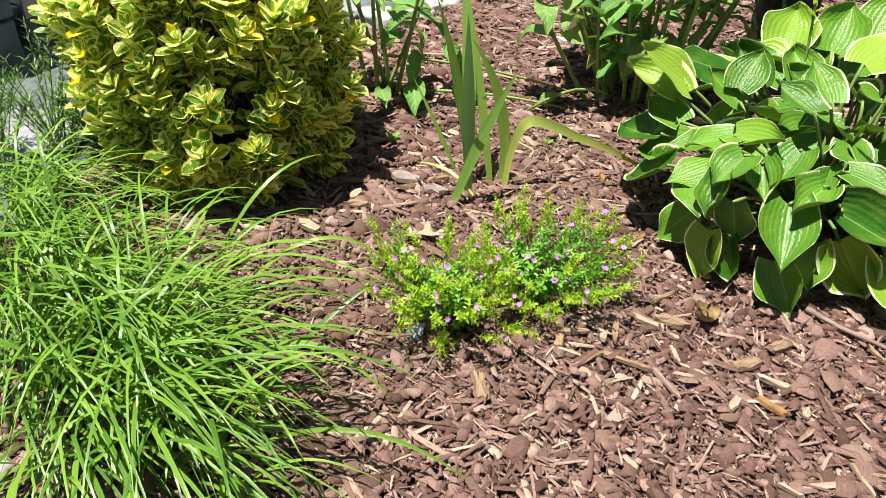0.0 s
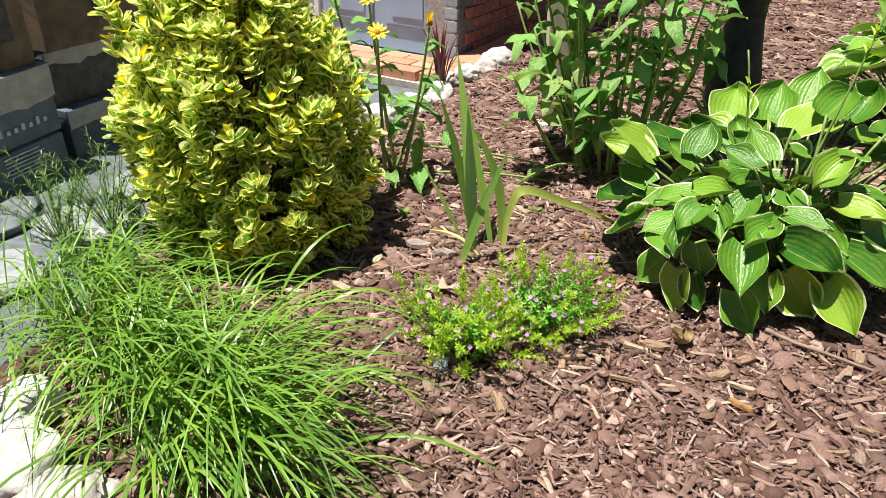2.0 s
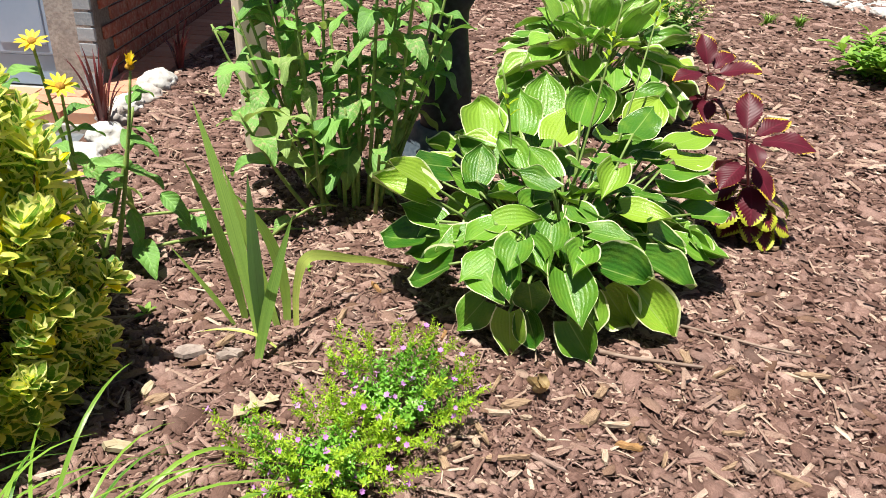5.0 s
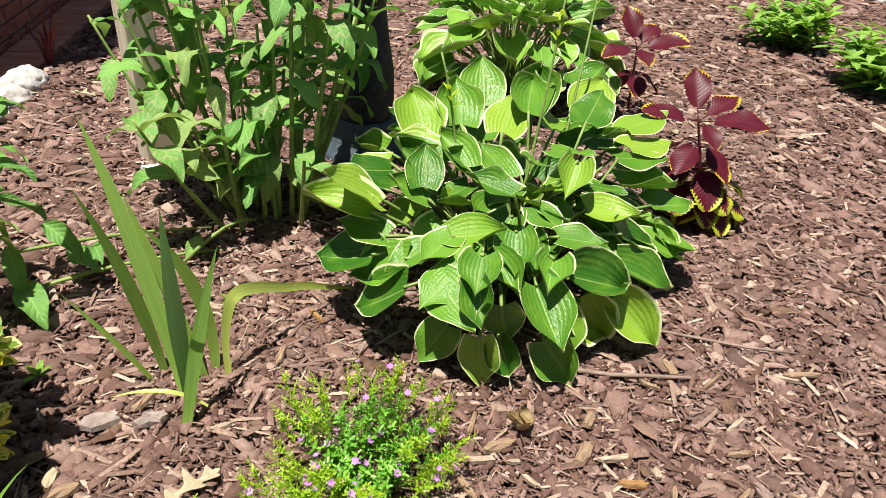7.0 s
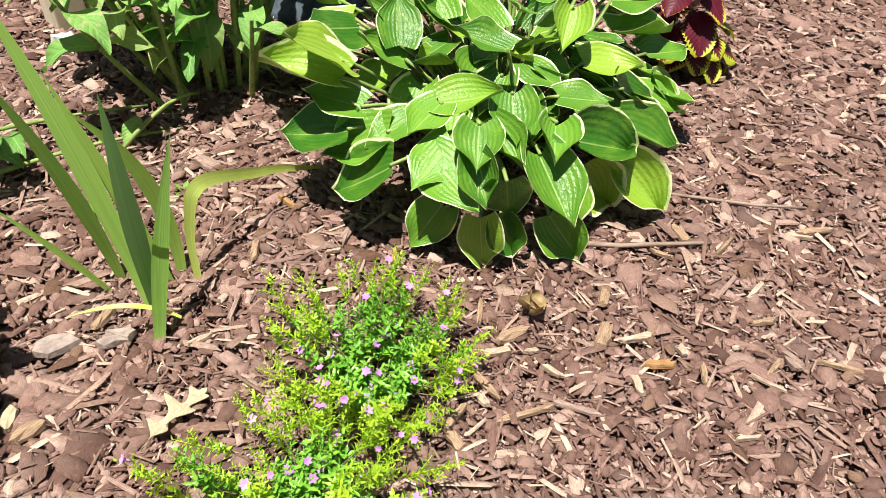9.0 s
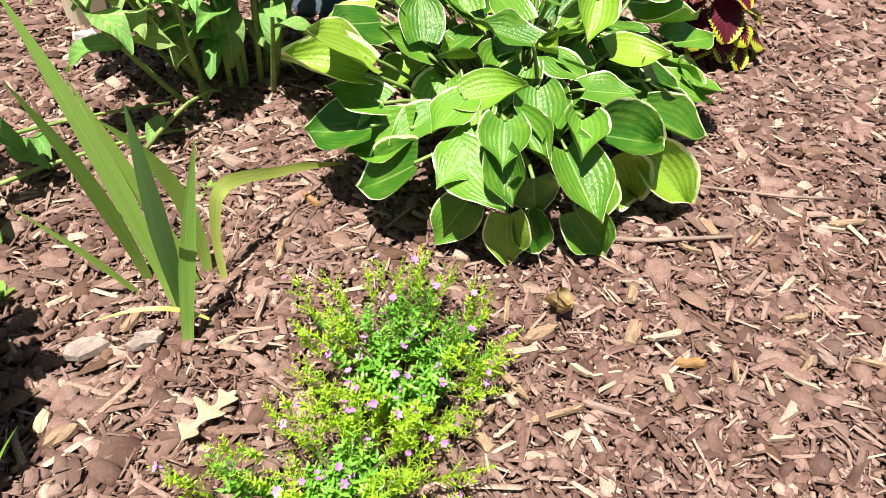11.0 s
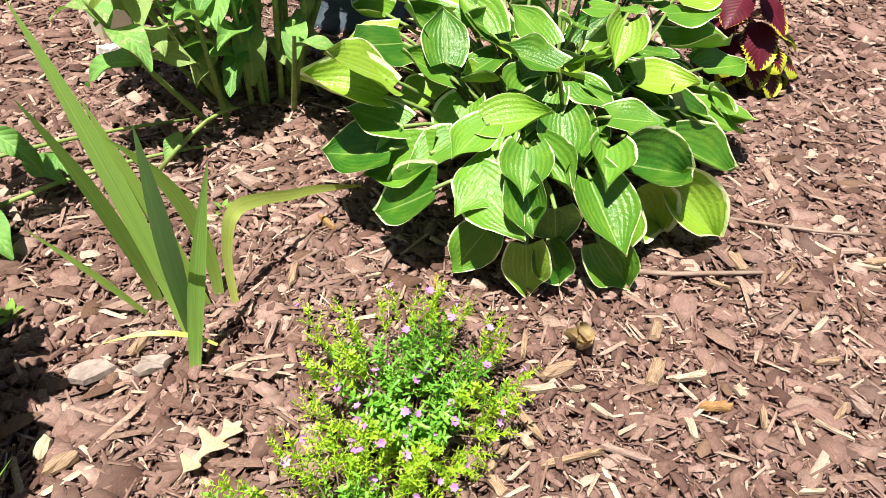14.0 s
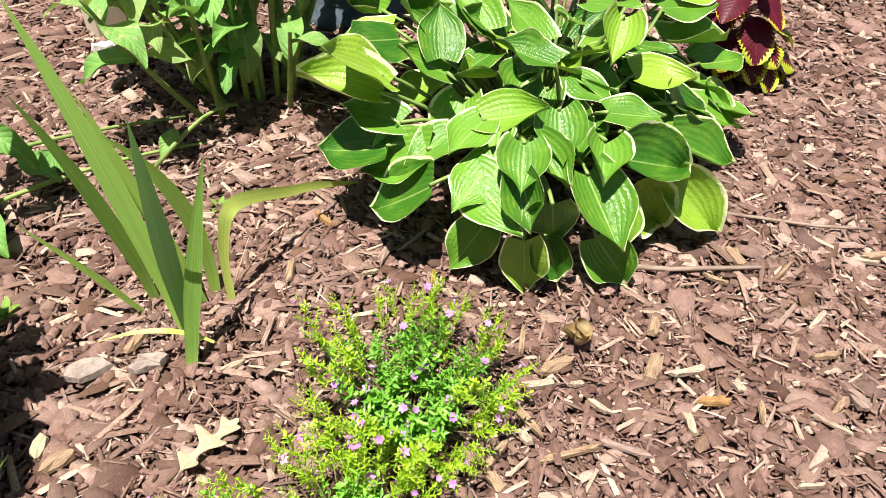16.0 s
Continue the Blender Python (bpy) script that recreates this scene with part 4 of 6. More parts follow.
def sprig_mesh(rng):
    """A shoot of the golden shrub: short stem and whorls of variegated leaves."""
    b = Build()
    for lv in range(3):
        n = 4
        for k in range(n):
            a = k * 2 * math.pi / n + lv * 0.8 + rng.uniform(-0.25, 0.25)
            el = (0.48, 0.82, 1.16)[lv] + rng.uniform(-0.18, 0.18)
            ln = (0.050, 0.047, 0.034)[lv] * rng.uniform(0.8, 1.15)
            d = Vector((math.cos(a) * math.cos(el), math.sin(a) * math.cos(el), math.sin(el)))
            base = Vector((0, 0, 0.014 * lv)) + d * 0.004
            sh = leaf_grid(ln, ln * rng.uniform(0.52, 0.66), obovate, 5, 7, 0.24, 0.06, 0.03, 0.05, 0.0, rng)
            put_leaf(b, sh, frame_to(base, base + d, Vector((-d.x * 0.6, -d.y * 0.6, 1.0))))
    tube(b, [(0, 0, -0.05), (0, 0, -0.02), (0, 0, 0.03)], 0.0022, 0.0015, 4)
    return b.mesh("leafy_sprig", GOLD)


def make_shrub():
    rng = random.Random(31)
    c = Vector((-0.645, 0.105, 0.0))
    e = empty("variegated_shrub", "rounded evergreen shrub with golden yellow-margined leaves", "shrub", c)
    meshes = [sprig_mesh(rng) for _ in range(10)]
    stems = []
    for k in range(11):
        a = k * 2.4
        t = Vector((math.cos(a) * rng.uniform(0.08, 0.26), math.sin(a) * rng.uniform(0.08, 0.24), rng.uniform(0.25, 0.5)))
        b = Build()
        tube(b, bend((rng.uniform(-0.04, 0.04), rng.uniform(-0.04, 0.04), -0.02), t, (t.x * 0.12, t.y * 0.12, 0.03), 7), 0.008, 0.003, 6)
        child("stem", b.mesh("stem", TWIG), e)
        stems.append(t)
    twigs = Build()

    def radius(az, z):
        f = z / 0.78
        prof = np.interp(f, [0, 0.1, 0.28, 0.45, 0.6, 0.75, 0.88, 1.0], [0.21, 0.260, 0.303, 0.310, 0.285, 0.228, 0.15, 0.06])
        return prof * (1 + 0.17 * noise.noise(Vector((math.cos(az) * 2.3 + 4.0, math.sin(az) * 2.3, z * 7.0))))

    def lean(z):
        """The crown leans out over the path."""
        return Vector((-0.070, 0.040, 0)) * min(1.0, z / 0.35)

    total = 186
    for n in range(total):
        f = (0.5 + n * 0.7548777) % 1.0
        z = 0.80 * float(np.interp(f, [0, 0.13, 0.45, 0.72, 1.0], [0.03, 0.10, 0.42, 0.66, 1.0]))
        az = 2 * math.pi * ((0.5 + n * 0.5698403) % 1.0) + rng.uniform(-0.12, 0.12)
        r = radius(az, z) * rng.choice((1.0, 1.0, 0.92, 1.06, 0.80))
        p = Vector((r * math.cos(az), r * math.sin(az), z + rng.uniform(0.0, 0.03) + (rng.uniform(0.03, 0.10) if z > 0.5 and n % 3 == 0 else 0.0))) + lean(z)
        d = Vector((math.cos(az) * (1 - 0.6 * z / 0.8), math.sin(az) * (1 - 0.6 * z / 0.8), 0.72 + 0.9 * (z / 0.8) ** 1.2))
        d = (d + Vector((rng.uniform(-0.3, 0.3), rng.uniform(-0.3, 0.3), rng.uniform(0.0, 0.4)))).normalized()
        near = min(stems, key=lambda t: (t - p).length)
        tube(twigs, bend(near * rng.uniform(0.5, 0.9), p - d * 0.10, (0, 0, 0.01), 3) + [p], 0.0028, 0.0018, 4)
        for k in range(4 if n % 3 else 5):
            spin = d + Vector((rng.uniform(-0.25, 0.25), rng.uniform(-0.25, 0.25), 0.4))
            if k > 1:
                spin += d.orthogonal() * rng.choice((-0.7, 0.7)) + Vector((0, 0, 0.3))
            q = spin.normalized().to_track_quat("Z", "Y").to_matrix().to_4x4()
            q.translation = p - d * (0.030 * k) + Vector((rng.uniform(-0.012, 0.012), rng.uniform(-0.012, 0.012), 0)) * k
            child("leafy_sprig", rng.choice(meshes), e, q @ Matrix.Rotation(rng.uniform(0, 6.3), 4, "Z") @ Matrix.Scale(rng.uniform(0.78, 1.12) * (1.0 if k else 1.12), 4))
    for k in range(48):
        z = rng.uniform(0.08, 0.62)
        az = rng.uniform(0, 6.28)
        r = radius(az, z) * rng.uniform(0.55, 0.85)
        q = Matrix.Translation(Vector((r * math.cos(az), r * math.sin(az), z)) + lean(z))
        child("leafy_sprig", rng.choice(meshes), e, q @ Matrix.Rotation(rng.uniform(-0.8, 0.8), 4, "X") @ Matrix.Rotation(rng.uniform(0, 6), 4, "Z") @ Matrix.Scale(rng.uniform(0.95, 1.2), 4))
    for x, y, z in ((-0.16, -0.08, 0.80), (0.02, 0.05, 0.84), (-0.22, -0.20, 0.66), (0.13, 0.02, 0.76), (-0.02, -0.14, 0.78), (0.2, 0.0, 0.66), (-0.08, 0.1, 0.82)):
        p = Vector((x, y, z)) + lean(z)
        for k in range(4):
            q = Matrix.Translation(p - Vector((0, 0, 0.035 * k)) + Vector((rng.uniform(-0.02, 0.02), rng.uniform(-0.02, 0.02), 0)))
            child("leafy_sprig", rng.choice(meshes), e, q @ Matrix.Rotation(rng.uniform(-0.5, 0.5), 4, "X") @ Matrix.Rotation(rng.uniform(0, 6), 4, "Z"))
    child("twig_work", twigs.mesh("twig_work", TWIG), e, kind="stuff")


def blade(b, base, tip, mid, width, n=12, twist=0.0, face=(0, -1, 0.3)):
    """A long arching blade through base, mid, tip (quadratic curve)."""
    base, tip, mid = Vector(base), Vector(tip), Vector(mid)
    ctrl = mid * 2 - (base + tip) * 0.5
    verts, uvs, faces = [], [], []
    for j in range(n + 1):
        v = j / n
        p = base * (1 - v) ** 2 + ctrl * 2 * v * (1 - v) + tip * v * v
        d = ((ctrl - base) * (1 - v) + (tip - ctrl) * v).normalized()
        s = d.cross(Vector(face))
        s = s.normalized() if s.length > 0.01 else d.orthogonal().normalized()
        if twist:
            s = Matrix.Rotation(twist * v, 3, d) @ s
        nrm = s.cross(d)
        w = sword(v) * width * 0.5
        for u in (-1, 0, 1):
            verts.append(p + s * (u * w) + nrm * (0.18 * w * abs(u)))
            uvs.append((0.5 + 0.5 * u, v))
    for j in range(n):
        for i in range(2):
            a = j * 3 + i
            faces.append((a, a + 1, a + 4, a + 3))
    b.add(verts, faces, uvs)


def make_iris():
    e = empty("sword_leaved_iris", "clump of upright blue-green iris leaves, one bent over", "iris")
    rows = [((-0.066, 0.288, -0.01), (-0.201, 0.461, 0.543), (-0.125, 0.375, 0.285), 0.030, IRIS),
            ((-0.114, 0.392, -0.01), (-0.213, 0.365, 0.445), (-0.150, 0.382, 0.22), 0.024, IRIS),
            ((-0.062, 0.280, -0.01), (-0.056, 0.190, 0.485), (-0.062, 0.245, 0.24), 0.029, IRIS_BLUE),
            ((-0.070, 0.192, -0.005), (0.018, 0.320, 0.335), (-0.034, 0.252, 0.165), 0.025, IRIS),
            ((-0.014, 0.365, -0.01), (-0.115, 0.350, 0.375), (-0.030, 0.375, 0.20), 0.026, IRIS),
            ((-0.03, 0.35, -0.01), (-0.14, 0.40, 0.42), (-0.08, 0.37, 0.2), 0.022, IRIS),
            ((-0.125, 0.356, -0.01), (-0.270, 0.361, 0.240), (-0.185, 0.358, 0.105), 0.011, IRIS)]
    for base, tip, mid, w, mat in rows:
        b = Build()
        blade(b, base, tip, mid, 1.06 * w, 14, 0.35)
        child("leaf", b.mesh("leaf", mat), e)
    # the leaf that bends over sharply, then lies out towards the hosta
    b = Build()
    pts = [Vector(p) for p in ((0.014, 0.318, -0.01), (0.013, 0.342, 0.10), (0.024, 0.359, 0.165), (0.036, 0.370, 0.188), (0.056, 0.388, 0.191), (0.095, 0.422, 0.171), (0.145, 0.467, 0.136), (0.206, 0.522, 0.098), (0.306, 0.611, 0.022))]
    fine = []
    for j in range(8):
        p0, p1, p2, p3 = pts[max(j - 1, 0)], pts[j], pts[j + 1], pts[min(j + 2, 8)]
        for f in (0.0, 0.25, 0.5, 0.75):
            fine.append(0.5 * (2 * p1 + (p2 - p0) * f + (2 * p0 - 5 * p1 + 4 * p2 - p3) * f * f + (3 * p1 - 3 * p2 + p3 - p0) * f ** 3))
    fine.append(pts[8])
    verts, uvs, faces = [], [], []
    for j, p in enumerate(fine):
        d = (fine[min(j + 1, 32)] - fine[max(j - 1, 0)]).normalized()
        s = d.cross(Vector((0.3, -0.75, 0.45))).normalized()
        w = float(np.interp(j / 4, range(9), (0.006, 0.008, 0.011, 0.0135, 0.013, 0.011, 0.010, 0.008, 0.002)))
        for u in (-1, 0, 1):
            verts.append(p + s * (u * w) + s.cross(d) * 0.2 * w * abs(u))
            uvs.append((0.5 + 0.5 * u, j / 32))
    for j in range(32):
        for i in range(2):
            a = j * 3 + i
            faces.append((a, a + 1, a + 4, a + 3))
    b.add(verts, faces, uvs)
    child("bent_leaf", b.mesh("bent_leaf", IRIS_YELLOW), e, label="yellowing leaf bent over")
    b = Build()
    blade(b, (-0.025, 0.221, 0.045), (-0.196, 0.245, 0.075), (-0.10, 0.232, 0.085), 0.009, 10, 0, (0, -0.4, 1))
    child("dry_leaf", b.mesh("dry_leaf", IRIS_YELLOW), e, label="narrow yellow leaf lying across")


def heather_sprig(rng, big=1.0, mat=HEATH):
    """A feathery frond 0.12 m long along +z: a thin stem with side twigs, all set with small glossy leaves."""
    b = Build()

    def leafy(p0, p1, n, size):
        axis = (p1 - p0).normalized()
        side = axis.orthogonal().normalized()
        tube(b, [p0, p0.lerp(p1, 0.5), p1], 0.0011, 0.0005, 4)
        for k in range(n):
            p = p0.lerp(p1, (k + 0.6) / n)
            for s in range(2):
                a = k * 1.57 + s * math.pi + rng.uniform(-0.3, 0.3)
                out = Matrix.Rotation(a, 3, axis) @ side
                el = rng.uniform(0.2, 0.75)
                d = out * math.cos(el) + axis * math.sin(el)
                l = size * rng.uniform(0.8, 1.15) * (1 - 0.4 * k / n)
                sh = leaf_grid(l, l * 0.42, oval, 3, 3, 0.2, 0.15, rng=rng)
                put_leaf(b, sh, frame_to(p, p + d, axis))

    tip = Vector((rng.uniform(-0.012, 0.012), rng.uniform(-0.012, 0.012), 0.12))
    leafy(Vector((0, 0, 0)), tip, int(14 / big), 0.0195 * big)
    for k in range(4):
        p = tip * (0.15 + 0.16 * k)
        a = k * 2.4 + rng.uniform(-0.4, 0.4)
        d = Vector((math.cos(a) * 0.8, math.sin(a) * 0.8, rng.uniform(0.7, 1.1))).normalized()
        leafy(p, p + d * rng.uniform(0.03, 0.05) * (1 - 0.06 * k), int(5 / big), 0.0165 * big)
    return b.mesh("shoot", mat)


def heather_flower(rng):
    b = Build()
    for k in range(6):
        a = k * math.pi / 3
        d = Vector((math.cos(a), math.sin(a), 0.35))
        sh = leaf_grid(0.0070, 0.0055, obovate, 3, 2, 0.1, 0.1, rng=rng)
        put_leaf(b, sh, frame_to((0, 0, 0.004), Vector((0, 0, 0.004)) + d, (0, 0, 1)))
    tube(b, [(0, 0, -0.004), (0, 0, 0.004)], 0.001, 0.0015, 4)
    return b.mesh("flower", PURPLE)


def make_heather():
    rng = random.Random(17)
    shoots = [heather_sprig(rng) for _ in range(7)]
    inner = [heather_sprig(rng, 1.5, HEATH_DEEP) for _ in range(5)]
    flowers = [heather_flower(rng) for _ in range(3)]
    plants = (((0.10, -0.185, 0.0), ((-180, 0.17), (-140, 0.12), (-90, 0.09), (-30, 0.12), (20, 0.15), (60, 0.14), (110, 0.13), (140, 0.15), (163, 0.26), (180, 0.19)), "low false heather with tiny bright leaves and lilac flowers"),
              ((0.225, -0.03, 0.0), ((-180, 0.13), (-140, 0.10), (-80, 0.09), (-30, 0.12), (20, 0.19), (45, 0.26), (75, 0.18), (108, 0.265), (140, 0.18), (180, 0.13)), "spreading false heather with lilac flowers on glossy shoots"))
    for at, reaches, text in plants:
        e = empty("flowering_heather", text, "flowering plant", at, "false heathers")
        wood = Build()
        for i in range(50):
            az = -180 + 360 * ((i * 0.618034) % 1.0)
            a = radians(az)
            most = float(np.interp(az, [q[0] for q in reaches], [q[1] for q in reaches]))
            if most < 0.11 and i % 3 == 0:
                continue
            r = most * (0.30 + 0.66 * rng.random() ** 0.8)
            high = rng.uniform(0.05, 0.15) * (1.1 - 0.3 * r / most)
            foot = Vector((math.cos(a) * 0.012, math.sin(a) * 0.012, -0.01))
            end = Vector((math.cos(a) * r, math.sin(a) * r, high))
            path = bend(foot, end, (-math.cos(a) * 0.02, -math.sin(a) * 0.02, 0.018), 6)
            tube(wood, path, 0.0019, 0.0010, 4)
            for f in (0.4, 0.66, 0.92) if r > 0.13 else (0.45, 0.92):
                k = min(5, int(f * 6))
                p = path[k].lerp(path[k + 1], f * 6 - k)
                d = ((path[k + 1] - path[k]).normalized() + Vector((rng.uniform(-0.45, 0.45), rng.uniform(-0.45, 0.45), rng.uniform(0.1, 0.8)))).normalized()
                q = d.to_track_quat("Z", "Y").to_matrix().to_4x4()
                q.translation = p
                s = rng.uniform(0.45, 0.70) if f < 0.9 else rng.uniform(0.5, 0.80)
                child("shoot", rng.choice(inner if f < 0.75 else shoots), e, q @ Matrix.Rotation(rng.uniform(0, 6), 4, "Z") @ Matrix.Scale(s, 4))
                for _ in range(rng.choice((0, 0, 1)) if az > 20 else rng.choice((0, 1, 1))):
                    spot = p + d * (0.12 * s * rng.uniform(0.5, 1.0)) + Vector((rng.uniform(-0.008, 0.008), rng.uniform(-0.008, 0.008), 0.004))
                    fm = (d + Vector((rng.uniform(-0.7, 0.7), rng.uniform(-1.2, 0.3), 0.3))).normalized().to_track_quat("Z", "Y").to_matrix().to_4x4()
                    fm.translation = spot
                    child("flower", rng.choice(flowers), e, fm @ Matrix.Scale(rng.uniform(0.8, 1.25), 4), "small lilac flower")
        child("woody_base", wood.mesh("woody_base", TWIG), e, kind="stuff")
    lab = part("plant_label", box_bm((-0.016, -0.001, -0.02), (0.016, 0.001, 0.042), 0.0006), LABEL, None, m=pose(0.072, -0.262, 0.005, -28, 6, 18))
    tagged(lab, "small pale plastic plant label stuck in the mulch", "plant label")


def make_grass():
    rng = random.Random(41)
    clumps = [(-0.06, -0.70, 0.24, 30, 0.04), (-0.19, -0.70, 0.36, 75, 0.05), (-0.30, -0.57, 0.36, 105, 0.06), (-0.42, -0.66, 0.32, 75, 0.05), (-0.47, -0.50, 0.33, 105, 0.06), (-0.58, -0.57, 0.32, 75, 0.06), (-0.64, -0.42, 0.25, 85, 0.06), (-0.80, -0.32, 0.22, 70, 0.06), (-0.78, -0.47, 0.32, 75, 0.06), (-0.95, -0.22, 0.22, 55, 0.05), (-0.95, -0.42, 0.28, 60, 0.06), (-0.26, -0.71, 0.34, 60, 0.05)]
    for x, y, ln, n, spread in clumps:
        b = Build()
        for i in range(int(1.0 * n)):
            a = rng.uniform(0, 6.28) if i % 4 == 0 else rng.gauss(-0.2, 0.8)
            d = Vector((math.cos(a), math.sin(a), 0))
            base = Vector((rng.gauss(0, spread), rng.gauss(0, spread), -0.012))
            l = ln * rng.uniform(0.95, 1.75)
            lean = rng.uniform(0.5, 1.0)
            tip = base + d * l * lean * 0.92 + Vector((0, 0, max(0.025, l * (0.92 - lean * 0.80))))
            mid = base + d * l * lean * 0.40 + Vector((0, 0, l * (0.55 - 0.20 * lean)))
            blade(b, base, tip, mid, rng.uniform(0.0038, 0.0078), 9, rng.uniform(-0.3, 0.3), (-d.x, -d.y, 0.6))
        ob = new("grass_clump", b.mesh("grass_clump", GRASS))
        ob.location = (x, y, 0)
        tagged(ob, "clump of bright green arching lilyturf blades edging the bed", "grass", "grass clumps", "stuff")
    for x, y, s, n in ((-1.12, -0.04, 0.30, 60), (-1.02, -0.10, 0.26, 50), (-1.2, -0.16, 0.28, 40), (-1.06, -0.24, 0.24, 40), (-0.96, -0.02, 0.2, 30)):
        e = empty("feathery_herb", "wispy grey-green herb with needle leaves by the path", "herb", (x, y, -0.02), "feathery herbs")
        for k in range(16):
            b = Build()
            a = rng.uniform(0, 6.28)
            tip = Vector((math.cos(a) * s * 0.5, math.sin(a) * s * 0.5, s * rng.uniform(0.5, 1.1)))
            pts = bend((0, 0, 0), tip, (0, 0, 0.03), 8)
            tube(b, pts, 0.0016, 0.0008, 4)
            for j in range(44):
                p = pts[0].lerp(pts[-1], 0.15 + 0.85 * j / 44) + Vector((0, 0, 0.12 * (0.15 + 0.85 * j / 44) * (1 - (0.15 + 0.85 * j / 44))))
                d = Vector((rng.uniform(-1, 1), rng.uniform(-1, 1), rng.uniform(0.0, 0.9))).normalized()
                put_leaf(b, leaf_grid(0.024, 0.0032, oval, 3, 3, 0, 0.15, rng=rng), frame_to(p, p + d, (0, 0, 1)))
            child("frond", b.mesh("frond", SEDGE), e)
    strays = Build()
    for base, tip, mid in (((-0.28, -0.42, 0), (0.00, -0.16, 0.05), (-0.14, -0.26, 0.17)), ((-0.05, -0.62, 0), (0.33, -0.52, 0.03), (0.14, -0.56, 0.10)), ((-0.35, -0.36, 0), (-0.25, -0.05, 0.22), (-0.30, -0.22, 0.2)), ((-0.10, -0.55, 0), (0.03, -0.28, 0.17), (-0.03, -0.42, 0.12)), ((-0.16, -0.5, 0), (0.18, -0.47, 0.05), (0.0, -0.48, 0.15))):
        blade(strays, base, tip, mid, 0.008, 12, 0.4, (0, -0.5, 1))
    tagged(new("stray_grass", strays.mesh("stray_grass", GRASS)), "long stray grass blades arching over the mulch", "grass", "grass clumps", "stuff")
    for x, y, h, n in ((-0.80, 1.70, 0.33, 34), (-0.68, 2.58, 0.26, 22)):
        e = empty("red_spike_plant", "spiky wine-red grass-like plant by the white rocks", "spike plant", (x, y, 0), "red spike plants")
        for i in range(n):
            a = rng.uniform(0, 6.28)
            k = rng.uniform(0.05, 0.55)
            d = Vector((math.cos(a), math.sin(a), 0))
            l = h * rng.uniform(0.6, 1.1)
            b = Build()
            blade(b, (d.x * 0.015, d.y * 0.015, -0.01), d * l * k + Vector((0, 0, l * (1 - 0.35 * k))), d * l * k * 0.42 + Vector((0, 0, l * 0.54)), 0.012, 7, 0, (-d.x, -d.y, 0.5))
            child("leaf", b.mesh("leaf", WINE), e)


def daisy_shapes(rng):
    return [mesh_from("leaf", v, f, DAISY_LEAF, True, uv) for v, f, uv in
            [leaf_grid(1.0, rng.uniform(0.36, 0.52), lance, 7, 14, rng.uniform(-0.05, 0.25), rng.uniform(0.25, 0.9), rng.uniform(0.08, 0.2), rng.uniform(0.0, 0.16), 0.02, rng) for _ in range(8)]]


def yellow_flower(parent, p, d, rng, open_=True, r=0.032):
    q = Vector(d).normalized().to_track_quat("Z", "Y").to_matrix().to_4x4()
    q.translation = Vector(p)
    b = Build()
    n = 13 if open_ else 9
    for k in range(n):
        a = k * 2 * math.pi / n + rng.uniform(-0.1, 0.1)
        el = rng.uniform(-0.1, 0.3) if open_ else rng.uniform(0.9, 1.3)
        dd = Vector((math.cos(a) * math.cos(el), math.sin(a) * math.cos(el), math.sin(el)))
        put_leaf(b, leaf_grid(r * rng.uniform(0.85, 1.1), r * 0.34, oval, 3, 4, 0.15, 0.15, rng=rng), frame_to(dd * 0.006, dd, (0, 0, 1)))
    fl = child("flower", b.mesh("flower", YELLOW), parent, q, "yellow daisy flower")
    part("flower_centre", lathe_bm([(0.009, -0.004), (0.0115, 0.0), (0.010, 0.005), (0.006, 0.0085), (0.002, 0.0095)], 12), ORANGE, fl, smooth=True)


